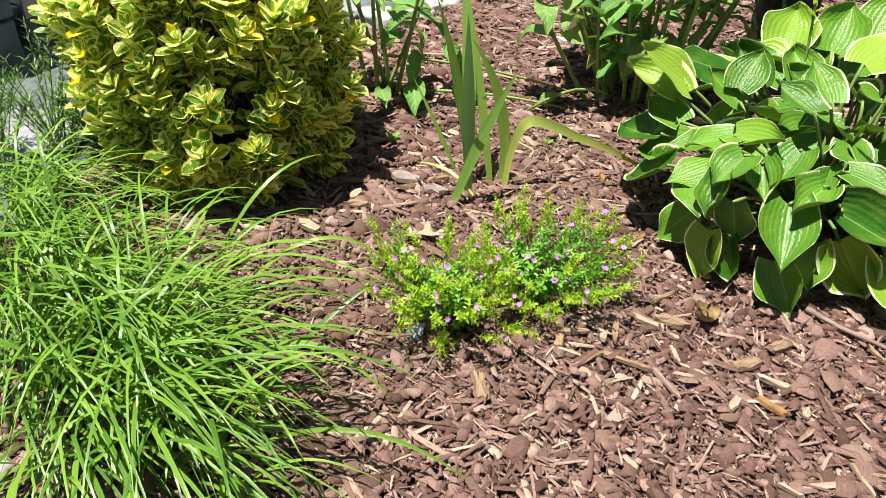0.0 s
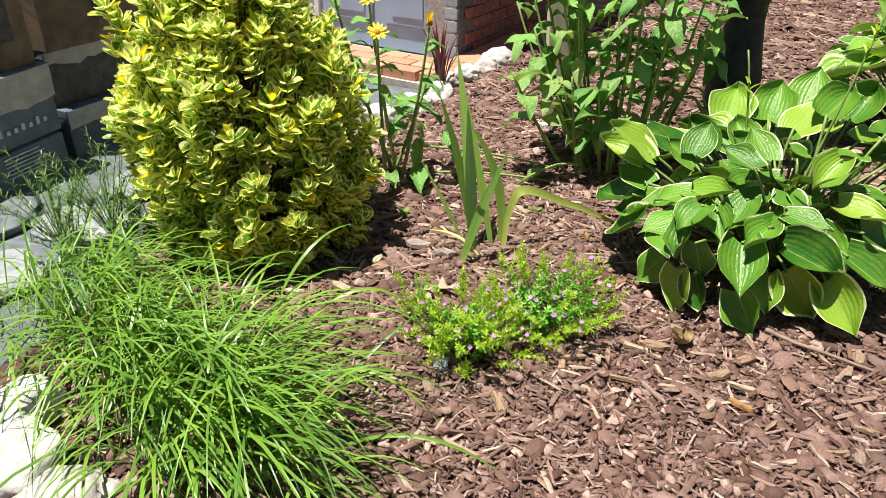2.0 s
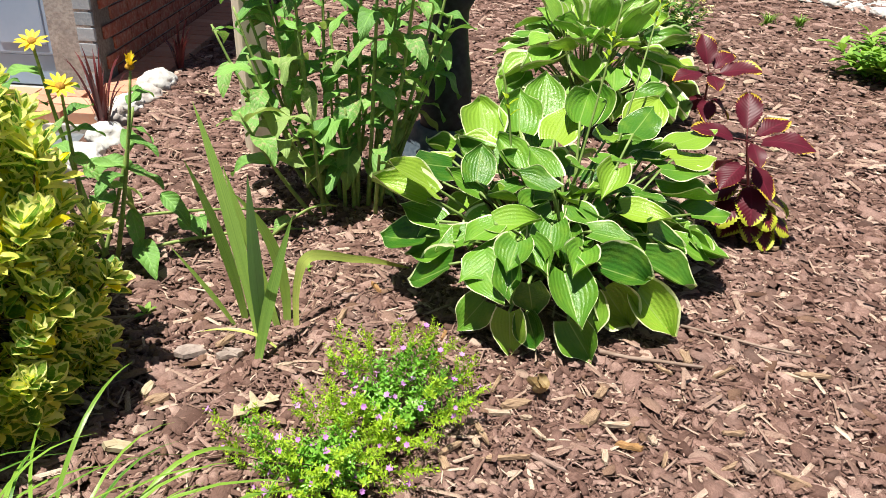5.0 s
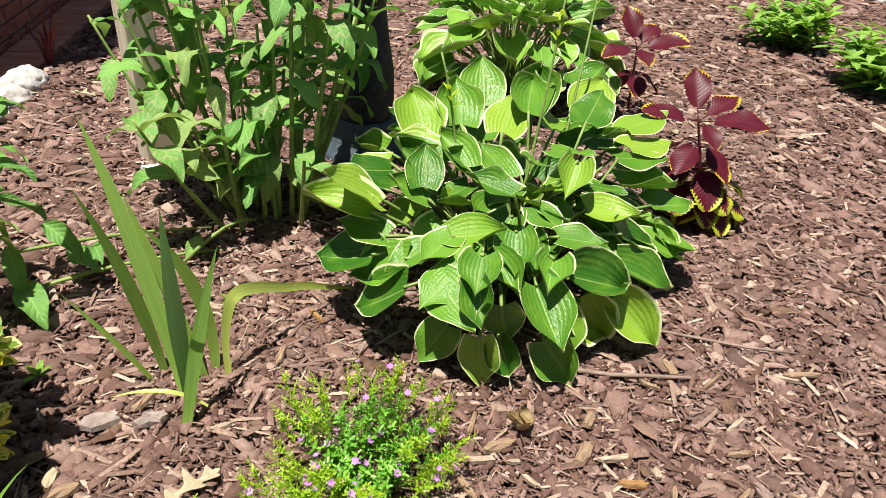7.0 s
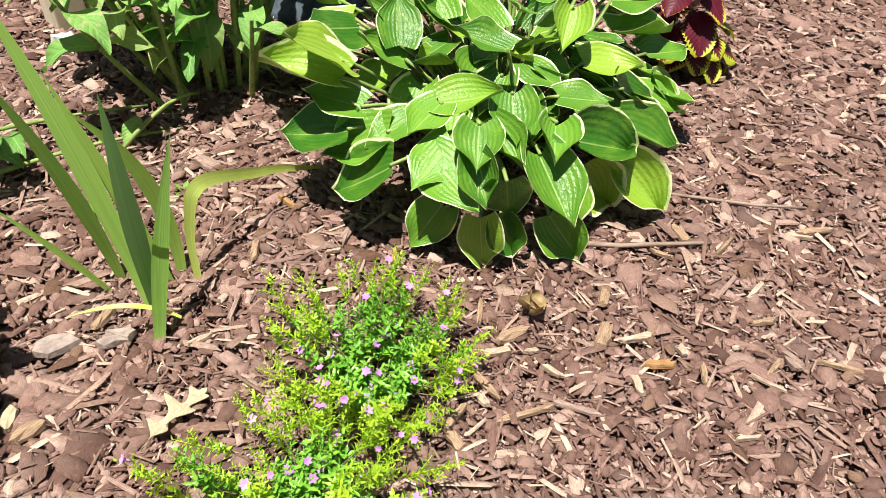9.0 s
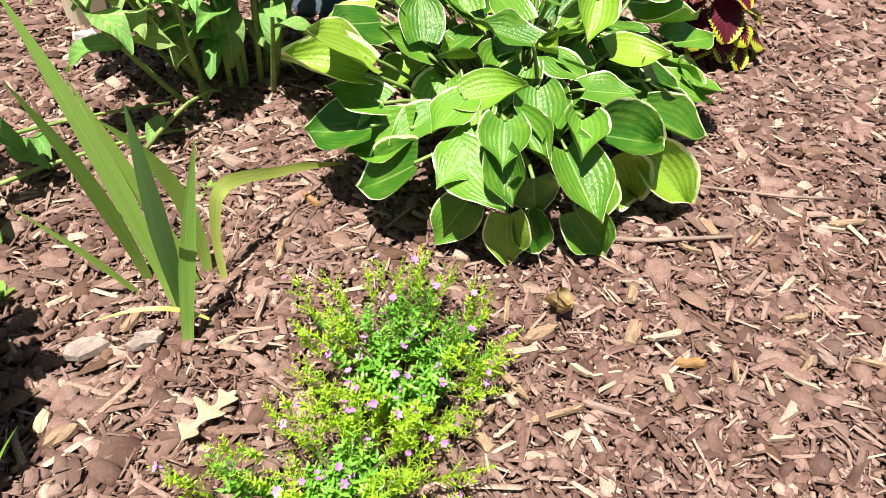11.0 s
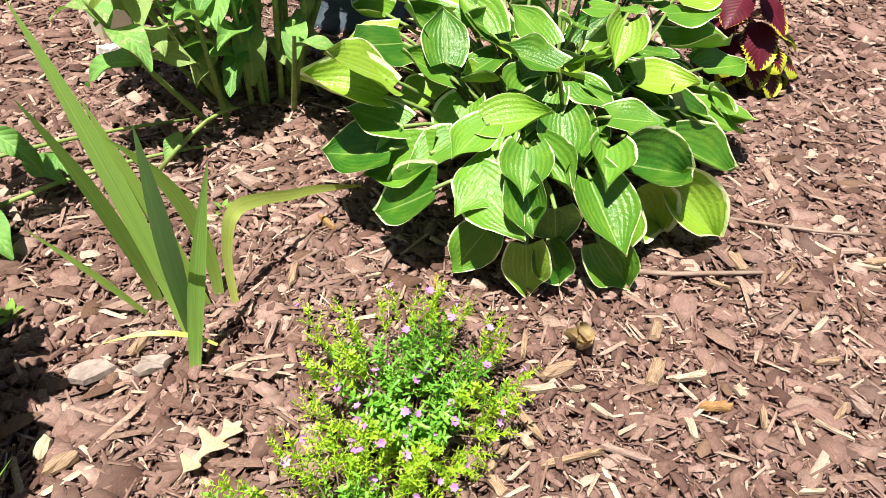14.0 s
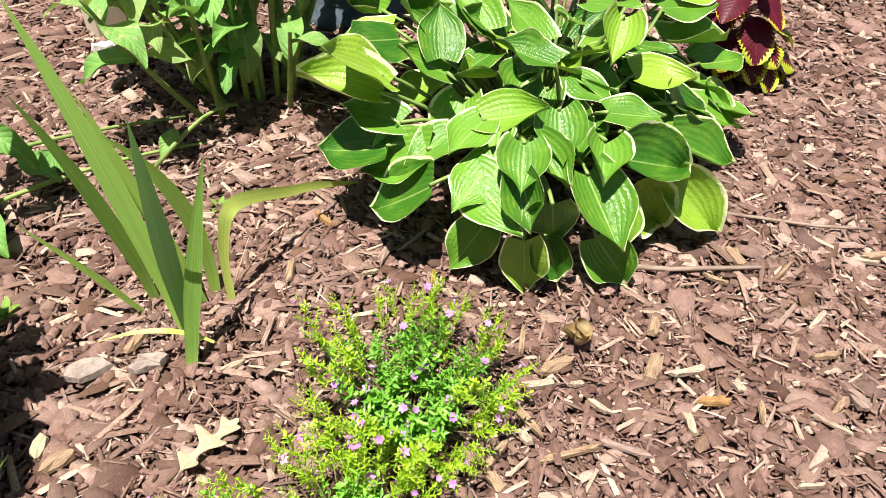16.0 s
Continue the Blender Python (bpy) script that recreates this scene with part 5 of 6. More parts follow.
def daisy_plant(at, stems, label, seed, leaf_len, low_leaves=0, flowers=()):
    """Tall leafy stems. stems: foot x, y, top x, y, z."""
    rng = random.Random(seed)
    e = empty("daisy_plant", label, "daisy plant", at, "yellow daisies")
    shapes = daisy_shapes(rng)

    old = []
    for me in shapes[:4]:
        me = me.copy()
        me.materials[0] = DAISY_OLD
        old.append(me)

    def add_leaf(p, d, l, up=(0, 0, 1), kinds=shapes):
        m = frame_to(p, Vector(p) + Vector(d), Vector(up) + Vector((rng.uniform(-0.3, 0.3), rng.uniform(-0.3, 0.3), 0))) @ Matrix.Scale(l, 4)
        child("leaf", rng.choice(kinds), e, m)

    for fx, fy, tx, ty, tz in stems:
        pts = bend((fx, fy, -0.01), (tx, ty, tz), ((tx - fx) * 0.1, (ty - fy) * 0.1, 0.02), 10)
        b = Build()
        tube(b, pts, 0.0078, 0.0036, 6)
        child("stem", b.mesh("stem", GREEN_TWIG), e)
        n = max(3, int(tz / 0.122))
        for k in range(n):
            f = 0.48 + 0.52 * (k + rng.uniform(0.0, 0.7)) / n
            i = min(9, int(f * 10))
            p = pts[i].lerp(pts[i + 1], f * 10 - i)
            a = rng.uniform(0, 6.28)
            for s in ((0, 1) if rng.random() < 0.4 else (0,)):
                aa = a + s * math.pi
                l = leaf_len * rng.uniform(0.75, 1.25) * (1.1 - 0.35 * f)
                el = rng.uniform(-0.85, 0.45)
                add_leaf(p, (math.cos(aa) * math.cos(el), math.sin(aa) * math.cos(el), math.sin(el)), l, (0, 0, 1), old if rng.random() < (0.45 if f < 0.62 else 0.08) else shapes)
    for k in range(low_leaves):
        a = rng.uniform(0, 6.28)
        r = rng.uniform(0.03, 0.1)
        p = (math.cos(a) * r, math.sin(a) * r, rng.uniform(0.08, 0.24))
        add_leaf(p, (math.cos(a), math.sin(a), rng.uniform(-1.4, -0.3)), leaf_len * rng.uniform(0.8, 1.1), (0, 0, 1), old)
    for p, d, o in flowers:
        yellow_flower(e, p, d, rng, o)
    return e, add_leaf


def make_daisies():
    rng = random.Random(77)
    stems = []
    for k in range(18):
        fx, fy = rng.uniform(-0.10, 0.12), rng.uniform(-0.08, 0.10)
        stems.append((fx, fy, fx * 2.2 + rng.uniform(-0.1, 0.1), fy * 1.6 + rng.uniform(-0.08, 0.1), rng.uniform(0.5, 0.95)))
    for k in range(8):
        fx, fy = rng.uniform(-0.12, 0.10), rng.uniform(-0.12, 0.02)
        stems.append((fx, fy, fx * 1.9 + rng.uniform(-0.1, 0.05), fy * 1.6 - rng.uniform(0.0, 0.1), rng.uniform(0.28, 0.5)))
    for tx, ty, tz in ((-0.34, 0.02, 0.62), (-0.30, -0.06, 0.50), (-0.42, 0.10, 0.55), (-0.26, 0.05, 0.72), (-0.36, 0.12, 0.78), (0.30, 0.0, 0.62), (0.26, 0.08, 0.48)):
        stems.append((tx * 0.25, ty * 0.25, tx, ty, tz))
    daisy_plant((0.15, 1.08, 0), stems, "tall leafy daisy plant with spotted hairy leaves and bare lower stems", 78, 0.135, 15)
    s2 = [(-0.02, 0.0, 0.03, -0.12, 0.52), (0.02, 0.02, -0.05, -0.02, 0.60), (0.0, 0.04, -0.14, -0.08, 0.62), (0.04, 0.0, 0.16, -0.02, 0.55), (0.0, 0.0, 0.12, 0.1, 0.42), (-0.05, 0.0, -0.2, 0.05, 0.5)]
    e, leaf = daisy_plant((-0.54, 0.68, 0), s2, "yellow-flowering daisy plant growing behind the golden shrub", 79, 0.095, 5,
                          [((0.03, -0.12, 0.54), (0.3, -0.5, 0.8), True), ((-0.05, -0.02, 0.615), (0.1, -0.4, 0.9), True), ((-0.14, -0.08, 0.64), (0, -0.3, 1), False), ((0.16, -0.02, 0.56), (0.2, -0.2, 1), False)])
    # a fallen stem and its leaves between the shrub and the iris
    f = empty("fallen_daisy_stem", "green daisy stem lying over the mulch with wilted leaves", "daisy plant", (0, 0, 0), "yellow daisies")
    shapes = daisy_shapes(rng)
    for pts in (bend((-0.56, 0.70, 0.12), (-0.02, 0.98, 0.02), (0, 0, 0.02), 8), bend((-0.42, 0.72, 0.03), (0.04, 0.86, 0.015), (0, 0.02, 0.01), 8), bend((-0.10, 0.78, 0.02), (0.10, 0.95, 0.05), (0.02, -0.03, 0.06), 6)):
        b = Build()
        tube(b, pts, 0.0055, 0.0035, 6)
        child("stem", b.mesh("stem", GREEN_TWIG), f)
    for p, d, l in (((-0.44, 0.70, 0.16), (0.2, -0.5, -0.7), 0.12), ((-0.38, 0.78, 0.17), (0.55, -0.3, -0.6), 0.12), ((-0.42, 0.66, 0.08), (0.4, -0.7, -0.35), 0.13), ((-0.50, 0.72, 0.2), (0.0, -0.8, -0.1), 0.12), ((-0.34, 0.80, 0.08), (0.6, -0.6, -0.2), 0.10), ((-0.50, 0.60, 0.06), (0.5, -0.6, -0.1), 0.10), ((-0.58, 0.80, 0.22), (0.8, 0.1, 0.2), 0.13), ((-0.30, 0.86, 0.06), (0.3, -0.9, -0.1), 0.09), ((-0.04, 0.86, 0.06), (-0.5, -0.5, -0.4), 0.07)):
        m = frame_to(p, Vector(p) + Vector(d), (0.1, -0.5, 1)) @ Matrix.Scale(l, 4)
        child("leaf", rng.choice(shapes), f, m)


def coleus(at, h, seed, lean, top, tiers):
    """top: azimuth, rise and length of each upper leaf. tiers: height share and azimuths of the leaves below."""
    rng = random.Random(seed)
    e = empty("coleus", "wine-red coleus with toothed yellow leaf edges", "coleus", at, "coleus plants")
    shapes = [mesh_from("leaf", v, f, COLEUS, True, uv) for v, f, uv in [leaf_grid(1.0, rng.uniform(0.62, 0.80), lambda v: oval(v) ** 0.8, 9, 26, rng.uniform(-0.05, 0.12), rng.uniform(0.1, 0.35), 0.05, 0.1, 0.02, rng, 0.13) for _ in range(6)]]
    low = [mesh_from("leaf", v, f, COLEUS_LOW, True, uv) for v, f, uv in [leaf_grid(1.0, rng.uniform(0.75, 0.9), lambda v: oval(v) ** 0.7, 9, 26, rng.uniform(-0.12, 0.05), rng.uniform(0.2, 0.45), 0.06, 0.05, 0.02, rng, 0.12) for _ in range(4)]]
    b = Build()
    crown = Vector((lean[0], lean[1], h))
    tube(b, bend((0, 0, -0.01), crown, (0, 0, 0.01), 8), 0.006, 0.004, 6)
    child("stem", b.mesh("stem", WINE), e)
    rows = [(1.0, az, el, l, shapes) for az, el, l in top]
    for f, azs in tiers:
        rows += [(f, az, rng.uniform(-1.0, -0.45), rng.uniform(0.105, 0.135), low if f < 0.6 else shapes) for az in azs]
    for f, az, el, l, kinds in rows:
        p = crown * f
        a = radians(az + rng.uniform(-6, 6))
        d = Vector((math.cos(a) * math.cos(el), math.sin(a) * math.cos(el), math.sin(el)))
        q = p + Vector((d.x, d.y, max(d.z, 0.1))).normalized() * (0.035 if f < 1 else 0.045)
        b = Build()
        tube(b, [p, q], 0.0022, 0.0018, 4)
        child("leaf_stalk", b.mesh("leaf_stalk", WINE), e)
        child("leaf", rng.choice(kinds), e, frame_to(q, q + d, (-0.15 if el > -0.3 else d.x, -0.25 if el > -0.3 else d.y, 1)) @ Matrix.Scale(l, 4))


def leafy_plant(name, label, at, n, size, leaf_len, mat, seed, cap=None, group="", tall=1.0):
    """A bushy bedding plant: short stems of toothed leaves, perhaps with flower heads."""
    rng = random.Random(seed)
    e = empty(name, label, "bedding plant", at, group)
    for k in range(n):
        a = rng.uniform(0, 6.28)
        r = size * rng.random() ** 0.5
        tip = Vector((math.cos(a) * r, math.sin(a) * r, size * tall * rng.uniform(0.6, 1.3) * (1.15 - 0.6 * r / size)))
        b = Build()
        pts = bend((tip.x * 0.2, tip.y * 0.2, -0.01), tip, (0, 0, 0.01), 6)
        tube(b, pts, 0.003, 0.0018, 5)
        for j in range(10):
            f = 0.2 + 0.8 * j / 9
            p = pts[0].lerp(pts[-1], f)
            w = j * 2.4 + rng.uniform(-0.4, 0.4)
            el = rng.uniform(-0.2, 0.6)
            d = Vector((math.cos(w) * math.cos(el), math.sin(w) * math.cos(el), math.sin(el)))
            l = leaf_len * rng.uniform(0.7, 1.1)
            put_leaf(b, leaf_grid(l, l * 0.42, oval, 5, 8, 0.1, 0.25, 0.04, 0.1, 0, rng, 0.18), frame_to(p, p + d, (0, 0, 1)))
        child("leafy_stem", b.mesh("leafy_stem", mat), e)
        if cap and rng.random() < 0.8:
            b = Build()
            for j in range(12):
                p = tip + Vector((rng.uniform(-0.016, 0.016), rng.uniform(-0.016, 0.016), rng.uniform(0, 0.05)))
                d = Vector((rng.uniform(-1, 1), rng.uniform(-1, 1), rng.uniform(-0.2, 0.8))).normalized()
                put_leaf(b, leaf_grid(0.018, 0.016, obovate, 3, 3, 0.2, 0.2, rng=rng), frame_to(p, p + d, (0, 0, 1)))
            child("flower_head", b.mesh("flower_head", cap), e, label="pale yellow flower head")


def make_bedding():
    coleus((1.42, 0.80, 0), 0.33, 3, (-0.08, 0.03), ((168, 0.15, 0.13), (75, 0.75, 0.12), (-28, 0.0, 0.15), (-95, -0.5, 0.09), (20, 0.3, 0.12)),
           ((0.78, (-140, -70, 100)), (0.57, (-105, -30, 60, 170)), (0.46, (-75, -150, 0, 90)), (0.36, (-45, -110, 35, 140)), (0.28, (-75, -15, -150))))
    coleus((1.66, 1.76, 0), 0.29, 5, (-0.04, -0.05), ((-160, -0.2, 0.13), (95, 0.9, 0.13), (-15, 0.15, 0.16), (35, 0.4, 0.12), (-95, -0.3, 0.11)),
           ((0.6, (-110, -20, 80, 170)),))
    leafy_plant("snapdragon", "bushy snapdragon with pale yellow and white flower spikes", (2.08, 3.32, 0), 52, 0.27, 0.075, DEEP_LEAF, 9, CREAM, "bedding plants", 1.2)
    leafy_plant("bedding_plant", "low bright green leafy plant in the mulch", (3.14, 2.70, 0), 30, 0.27, 0.13, BASIL_LEAF, 10, None, "bedding plants", 1.0)
    leafy_plant("bedding_plant", "low bright green leafy plant in the mulch", (3.06, 1.88, 0), 30, 0.26, 0.13, BASIL_LEAF, 12, None, "bedding plants", 1.0)
    leafy_plant("bedding_plant", "tall narrow grey-green leafy plant in the mulch", (3.28, 2.75, 0), 10, 0.13, 0.09, SEDGE, 13, None, "bedding plants", 2.2)
    rng = random.Random(3)
    for x, y in ((3.2, 4.1), (3.42, 4.05)):
        b = Build()
        for i in range(70):
            a = rng.uniform(0, 6.28)
            d = Vector((math.cos(a), math.sin(a), 0))
            l = rng.uniform(0.06, 0.14)
            blade(b, (rng.gauss(0, 0.03), rng.gauss(0, 0.03), -0.01), d * l * 0.7 + Vector((0, 0, l * 0.7)), d * l * 0.3 + Vector((0, 0, l * 0.5)), 0.006, 4, 0, (-d.x, -d.y, 0.6))
        ob = new("grass_tuft", b.mesh("grass_tuft", GRASS))
        ob.location = (x, y, 0)
        tagged(ob, "small green grass tuft in the mulch", "grass", "far grass tufts", "stuff")


# ---- small things on the mulch ----
def slab_bm(size, seed):
    """An angular split chip: jagged outline, uneven thickness."""
    r = random.Random(seed)
    bm = bmesh.new()
    n = 12
    skew = r.uniform(-0.35, 0.35)
    rings = [[], []]
    for k in range(n):
        w = 2 * math.pi * k / n
        cx = math.copysign(abs(math.cos(w)) ** 0.55, math.cos(w)) * size[0] / 2 * (r.uniform(0.66, 1.12) if abs(math.cos(w)) > 0.6 else r.uniform(0.85, 1.05))
        cy = math.copysign(abs(math.sin(w)) ** 0.55, math.sin(w)) * size[1] / 2 * r.uniform(0.62, 1.1)
        cx += skew * cy
        rings[0].append(bm.verts.new((cx, cy, -size[2] * 0.5)))
        rings[1].append(bm.verts.new((cx * r.uniform(0.86, 0.98), cy * r.uniform(0.8, 0.97), size[2] * r.uniform(0.05, 0.8))))
    for k in range(n):
        j = (k + 1) % n
        bm.faces.new((rings[0][k], rings[0][j], rings[1][j], rings[1][k]))
    top = bm.verts.new((0, 0, size[2] * 0.6))
    for k in range(n):
        bm.faces.new((rings[1][k], rings[1][(k + 1) % n], top))
    bm.faces.new(list(reversed(rings[0])))
    return bm


def flake(name, label, category, at, size, yaw, mat, seed, group="", tilt=(0, 0)):
    bm = slab_bm(size, seed)
    ob = part(name, bm, mat, None, m=pose(at[0], at[1], at[2], tilt[0], tilt[1], yaw), smooth=False)
    return tagged(ob, label, category, group)


def lobed_leaf():
    """An oak leaf lying on the ground: deep pointed lobes along a midrib, slightly curled."""
    bm = bmesh.new()
    left, right = [], []
    outline = [(0.0, 0.004), (0.14, 0.006), (0.20, 0.03), (0.29, 0.17), (0.33, 0.15), (0.35, 0.065), (0.43, 0.055), (0.52, 0.10), (0.62, 0.27), (0.66, 0.23), (0.665, 0.08), (0.73, 0.06), (0.80, 0.10), (0.89, 0.17), (0.91, 0.13), (0.92, 0.055), (0.96, 0.045), (1.0, 0.0)]
    pts = [Vector((v, w, 0)) for v, w in outline]
    outline = []
    for i in range(len(pts) - 1):
        p0, p1, p2, p3 = pts[max(i - 1, 0)], pts[i], pts[i + 1], pts[min(i + 2, len(pts) - 1)]
        for f in (0.0, 0.33, 0.67):
            q = 0.5 * (2 * p1 + (p2 - p0) * f + (2 * p0 - 5 * p1 + 4 * p2 - p3) * f * f + (3 * p1 - 3 * p2 + p3 - p0) * f ** 3)
            outline.append((q.x, max(q.y, 0.003)))
    outline.append((1.0, 0.001))
    for v, w in outline:
        z = 0.05 * math.sin(v * 5) + 0.03
        left.append(bm.verts.new((-w, v, z + w * w * 1.6)))
        right.append(bm.verts.new((w * 0.92, v + 0.02 * w, z + w * w * 1.1)))
    mid = [bm.verts.new((0, v, 0.05 * math.sin(v * 5) + 0.025)) for v, w in outline]
    for i in range(len(outline) - 1):
        for side in (left, right):
            q = [mid[i], mid[i + 1], side[i + 1], side[i]]
            bm.faces.new(q)
    bmesh.ops.recalc_face_normals(bm, faces=bm.faces[:])
    bmesh.ops.solidify(bm, geom=bm.faces[:], thickness=0.008)
    return bm


def make_litter():
    flake("flat_stone", "pale pinkish flat stone half sunk in the mulch", "stone", (-0.22, 0.24, 0.026), (0.070, 0.054, 0.013), 15, PINK_STONE, 3.3, "flat stones")
    flake("flat_stone", "pinkish brown flat stone in the mulch", "stone", (-0.128, 0.226, 0.025), (0.062, 0.042, 0.012), -8, PINK_STONE, 5.1, "flat stones")
    flake("flat_stone", "small white stone by the post", "stone", (-0.20, 1.40, 0.02), (0.06, 0.04, 0.02), 10, ROCK, 6.4, "flat stones")
    tan = ((0.498, 0.030, 0.071, 0.024, 10), (0.647, -0.023, 0.080, 0.030, 48), (0.700, 0.064, 0.070, 0.022, 50), (0.442, -0.131, 0.107, 0.012, -5), (0.339, -0.100, 0.071, 0.014, 37), (0.322, -0.142, 0.044, 0.020, -78), (0.888, -0.180, 0.052, 0.012, 27), (0.766, -0.150, 0.044, 0.011, -119), (0.940, -0.086, 0.049, 0.013, -17), (0.869, 0.127, 0.051, 0.011, -53), (0.940, 0.166, 0.066, 0.024, -96), (1.007, 0.110, 0.078, 0.009, 29), (0.408, -0.057, 0.075, 0.013, -78), (0.468, 0.101, 0.088, 0.012, 62), (0.123, 0.375, 0.069, 0.015, 73), (-0.148, 0.284, 0.063, 0.021, 58),
           (1.22, 0.094, 0.095, 0.017, -8), (0.235, -0.318, 0.085, 0.028, -62), (1.0, -0.22, 0.08, 0.012, -35), (1.44, 0.716, 0.075, 0.02, -10), (-0.26, 0.08, 0.06, 0.025, 30))
    pale = ((0.700, -0.046, 0.070, 0.017, -8), (0.646, -0.135, 0.047, 0.018, -106), (0.526, -0.067, 0.043, 0.012, -56), (0.392, -0.083, 0.036, 0.015, -85), (0.511, -0.016, 0.027, 0.010, -14), (0.983, -0.015, 0.063, 0.012, 24), (0.855, -0.204, 0.067, 0.008, -50), (0.754, -0.282, 0.046, 0.009, -16), (1.180, 0.087, 0.063, 0.013, -26), (0.761, -0.095, 0.027, 0.017, -75), (-0.017, 0.590, 0.060, 0.021, -26), (-0.005, 0.178, 0.046, 0.010, 16), (0.262, 0.330, 0.032, 0.009, -5), (-0.021, 0.636, 0.023, 0.007, -25), (0.456, 0.002, 0.072, 0.019, -7))
    grey = ((0.927, -0.180, 0.046, 0.024, -93), (0.525, -0.144, 0.090, 0.013, -38), (0.304, 0.377, 0.089, 0.022, 53), (0.079, 0.690, 0.093, 0.032, -57), (0.060, 0.230, 0.078, 0.011, 65), (0.139, 0.466, 0.037, 0.020, 8))
    gold = ((0.706, -0.111, 0.061, 0.018, -13), (0.212, 0.509, 0.063, 0.012, -70), (0.369, 0.286, 0.046, 0.011, 68))
    for rows, mat, text in ((tan, WOOD, "tan split wood chip lying on the mulch"), (pale, PALE_WOOD, "bleached pale sliver of wood on the mulch"),
                            (grey, BARK_PALE, "greyish brown flake of bark on the mulch"), (gold, GOLD_WOOD, "orange-brown wood chip on the mulch")):
        for i, (x, y, l, w, a) in enumerate(rows):
            thick = min(0.012, 0.004 + 0.25 * w)
            flake("wood_chip", text, "wood chip", (x, y, rise(x, y) + 0.024), (l, w, thick), a, mat, 1.7 * i + 2 + l * 50, "pale wood chips", (random.uniform(-12, 12), random.uniform(-7, 7)))
    b = Build()
    tube(b, [(0.735, 0.20, 0.028), (0.80, 0.175, 0.026), (0.88, 0.15, 0.03), (0.967, 0.128, 0.028)], 0.0055, 0.004, 7)
    tagged(new("stick", b.mesh("stick", STICK)), "long thin grey-brown stick lying in the mulch", "stick")
    b = Build()
    tube(b, [(0.98, 0.30, 0.028), (1.15, 0.20, 0.03), (1.26, 0.16, 0.026)], 0.004, 0.003, 6)
    tagged(new("stick", b.mesh("stick", STICK)), "thin brown twig lying in the mulch", "stick")
    b = Build()
    tube(b, [(0.012, 0.352, 0.015), (0.036, 0.385, 0.05), (0.062, 0.418, 0.085)], 0.0014, 0.0009, 5)
    tagged(new("straw", b.mesh("straw", PALE_WOOD)), "thin bleached straw stalk leaning beside the bent leaf", "straw")
    flake("leaf_scrap", "small pale yellow dry leaf scrap on the mulch", "leaf", (-0.285, 0.112, 0.026), (0.045, 0.024, 0.007), 60, DRY, 4.2, "leaf scraps", (10, -14))
    flake("leaf_scrap", "small yellow-brown leaf scrap on the mulch", "leaf", (0.528, 0.215, 0.026), (0.03, 0.022, 0.006), 20, HUSK, 7.7, "leaf scraps", (6, 10))
    leaf = part("oak_leaf", lobed_leaf(), DRY, None, m=pose(-0.112, -0.012, 0.024, 4, -6, -52) @ Matrix.Diagonal((0.118, 0.135, 0.135, 1)))
    tagged(leaf, "dry pale tan lobed oak leaf on the mulch", "leaf")
    b = Build()
    rr = random.Random(8)
    for k in range(3):
        a = radians(160 + 40 * k + rr.uniform(-8, 8))
        d = Vector((math.cos(a), math.sin(a), rr.uniform(0.25, 0.7)))
        put_leaf(b, leaf_grid(rr.uniform(0.036, 0.048), 0.028, oval, 7, 6, 0.7, -0.5, 0.1, rng=rr), frame_to((0.014, 0, 0), Vector((0.014, 0, 0)) + d, (0, 0, 1)))
    husk = new("dry_husk", b.mesh("dry_husk", HUSK))
    husk.matrix_world = pose(0.560, 0.072, 0.03, 0, 0, -40)
    tagged(husk, "curled dry yellow-brown leaf husk", "husk")
    m = pose(-0.42, 2.05, 0.03, 8, 4, 60) @ Matrix.Scale(0.13, 4)
    tagged(part("oak_leaf", lobed_leaf(), DRY, None, m=m), "dry pale brown fallen leaf near the rocks", "leaf")
    for x, y, s, a in ((-0.30, -0.06, 0.06, 0), (0.35, 0.15, 0.03, 30), (1.9, 1.55, 0.06, 20), (1.72, 1.48, 0.05, 80)):
        flake("wood_chip", "cream coloured curled wood shaving on the mulch", "wood chip", (x, y, 0.026), (s, s * 0.55, 0.011), a, DRY, x * 9 + 3, "pale wood chips", (10, 12))


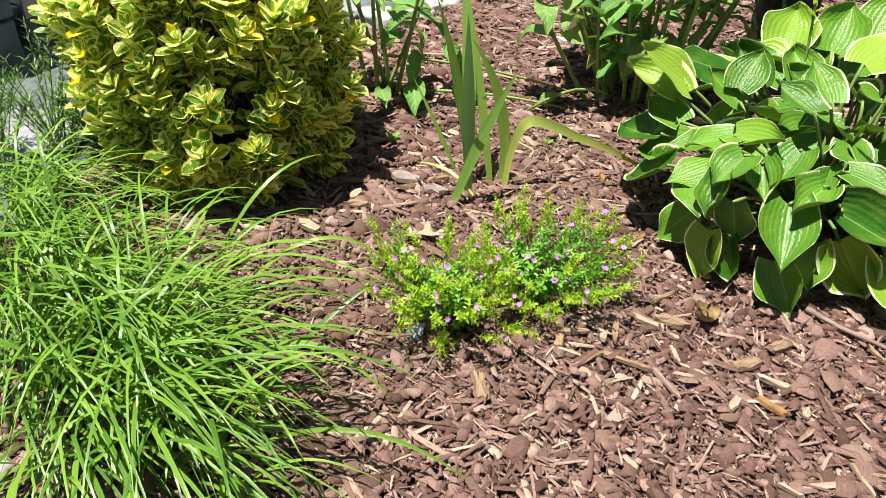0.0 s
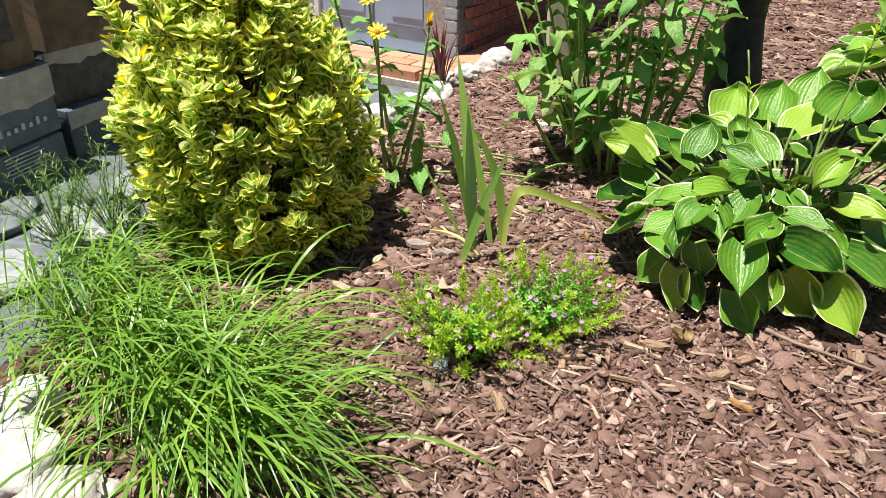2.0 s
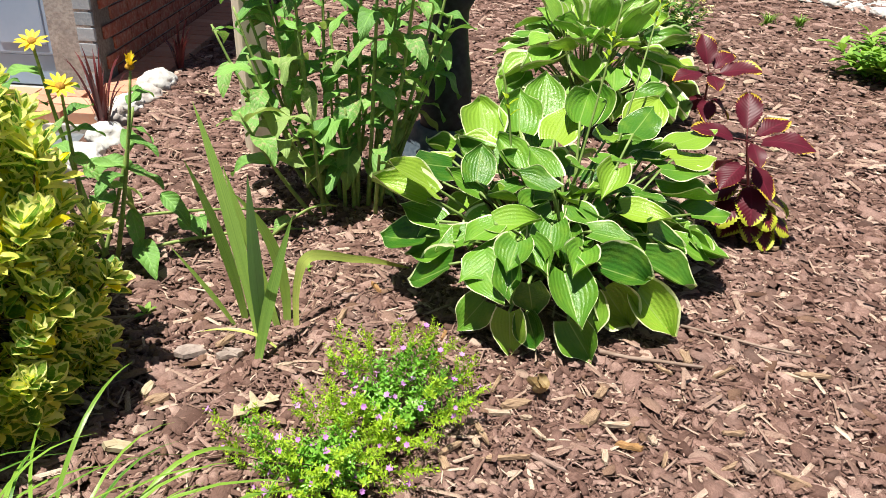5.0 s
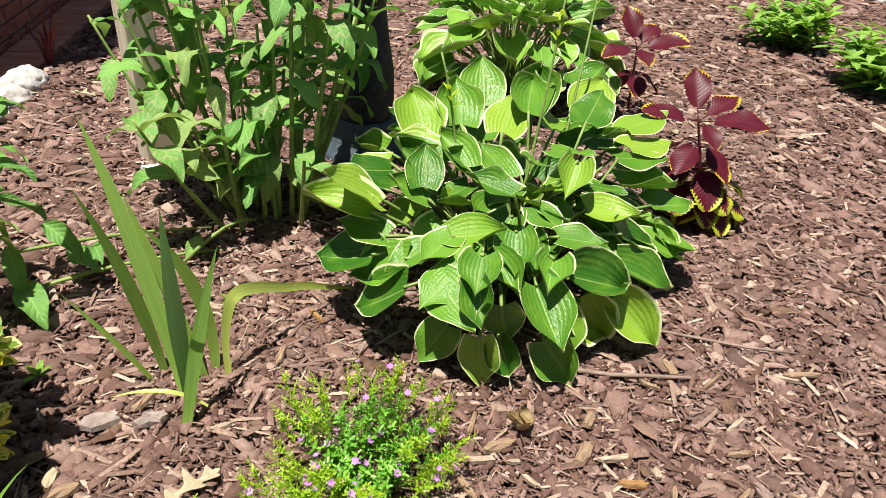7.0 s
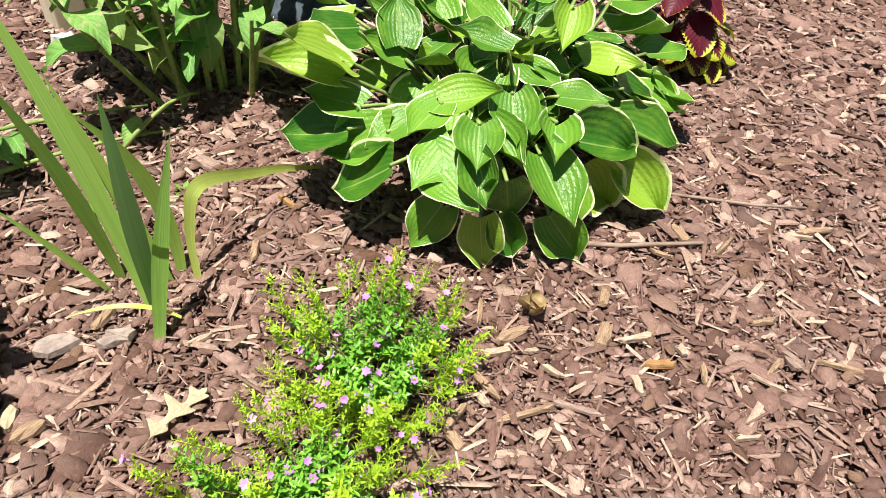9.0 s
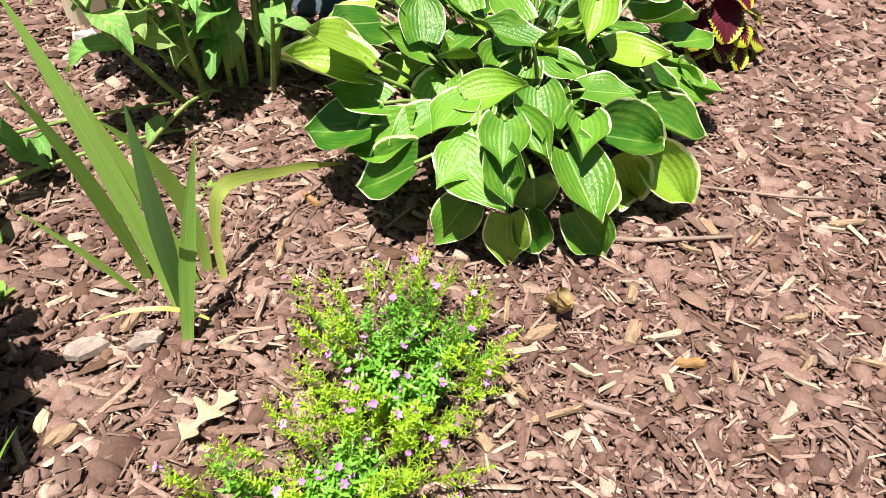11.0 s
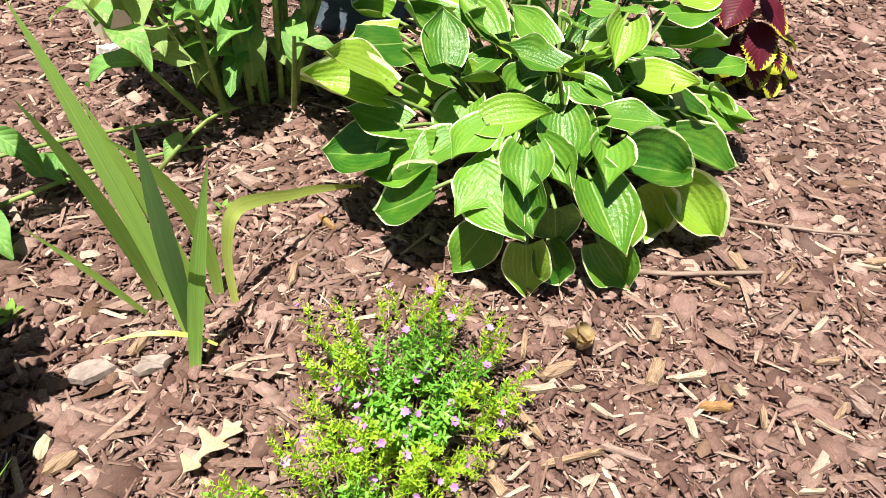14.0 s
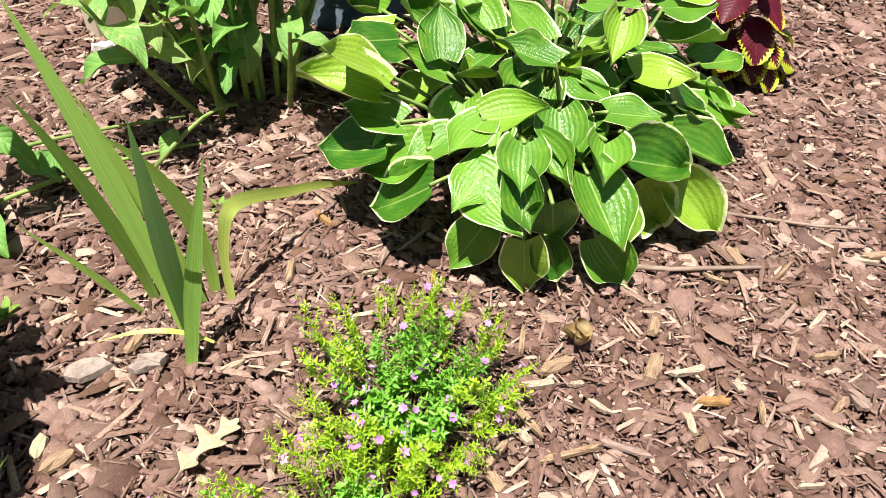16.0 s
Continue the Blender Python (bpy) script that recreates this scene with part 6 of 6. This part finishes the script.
def make_seedlings():
    rng = random.Random(55)
    for x, y in ((-0.155, 0.60), (0.02, 0.62), (1.03, -0.31), (0.93, 0.52), (-0.36, 0.42)):
        e = empty("seedling", "tiny green weed seedling in the mulch", "weed", (x, y, 0.008), "weed seedlings")
        for k in range(5):
            a = k * 1.35 + rng.uniform(-0.3, 0.3)
            d = Vector((math.cos(a), math.sin(a), rng.uniform(0.3, 1.2)))
            b = Build()
            l = rng.uniform(0.02, 0.038)
            put_leaf(b, leaf_grid(l, l * 0.42, oval, 5, 5, 0.15, 0.3, rng=rng), frame_to((0, 0, 0), d, (0, 0, 1)))
            child("leaf", b.mesh("leaf", BASIL_LEAF), e)


def make_large_chips():
    """The bigger single pieces of bark in the stretch of bed along the walk."""
    rng = np.random.default_rng(9)
    meshes = []
    for k in range(14):
        v, q, t, uv = chip_arrays(np.zeros(1), np.zeros(1), 0.05, rng, 0.001, 0.25, 6)
        c = v.mean(0)
        me = fast_mesh("bark_piece", [(v - c, q, t, uv)], BARK_PIECE)
        meshes.append(me)
    for i in range(290):
        x, y = rng.uniform(-0.35, 1.35), rng.uniform(-0.65, 0.75)
        if (x - 0.72) ** 2 + (y - 0.6) ** 2 < 0.16:
            continue
        m = pose(x, y, rise(x, y) + rng.uniform(0.016, 0.026), rng.normal(0, 9), rng.normal(0, 9), rng.uniform(0, 360)) @ Matrix.Diagonal((rng.uniform(0.35, 0.75), rng.uniform(0.25, 0.55), rng.uniform(0.4, 0.7), 1))
        child("bark_piece", meshes[i % 14], mulch, m)


def bark_piece_material():
    m = Nodes("bark_piece")
    r = rnd_object(m)
    base = m.ramp(r, [(0.0, (0.109, 0.056, 0.037)), (0.3, (0.202, 0.116, 0.078)), (0.6, (0.277, 0.172, 0.120)), (0.8, (0.320, 0.205, 0.165)), (0.92, (0.370, 0.250, 0.205)), (1.0, (0.430, 0.310, 0.240))])
    grain = m.noise(1.0, 4.0, m.scaled(m.coords("UV"), 60.0, 520.0, 1.0), 0.65)
    col = m.mix(m.step(grain, 0.3, 0.62), m.mix(1.0, base, (0.55, 0.5, 0.47), "MULTIPLY"), base)
    return m.done(col, 0.8, m.bump(grain, 0.8, 0.003), 0.3)


BARK_PIECE = bark_piece_material()
make_house()
make_boxes()
make_post_and_bath()
make_shrub()
make_hostas()
make_iris()
make_heather()
make_grass()
make_daisies()
make_bedding()
make_rocks()
make_litter()
make_seedlings()
make_paving()
make_large_chips()
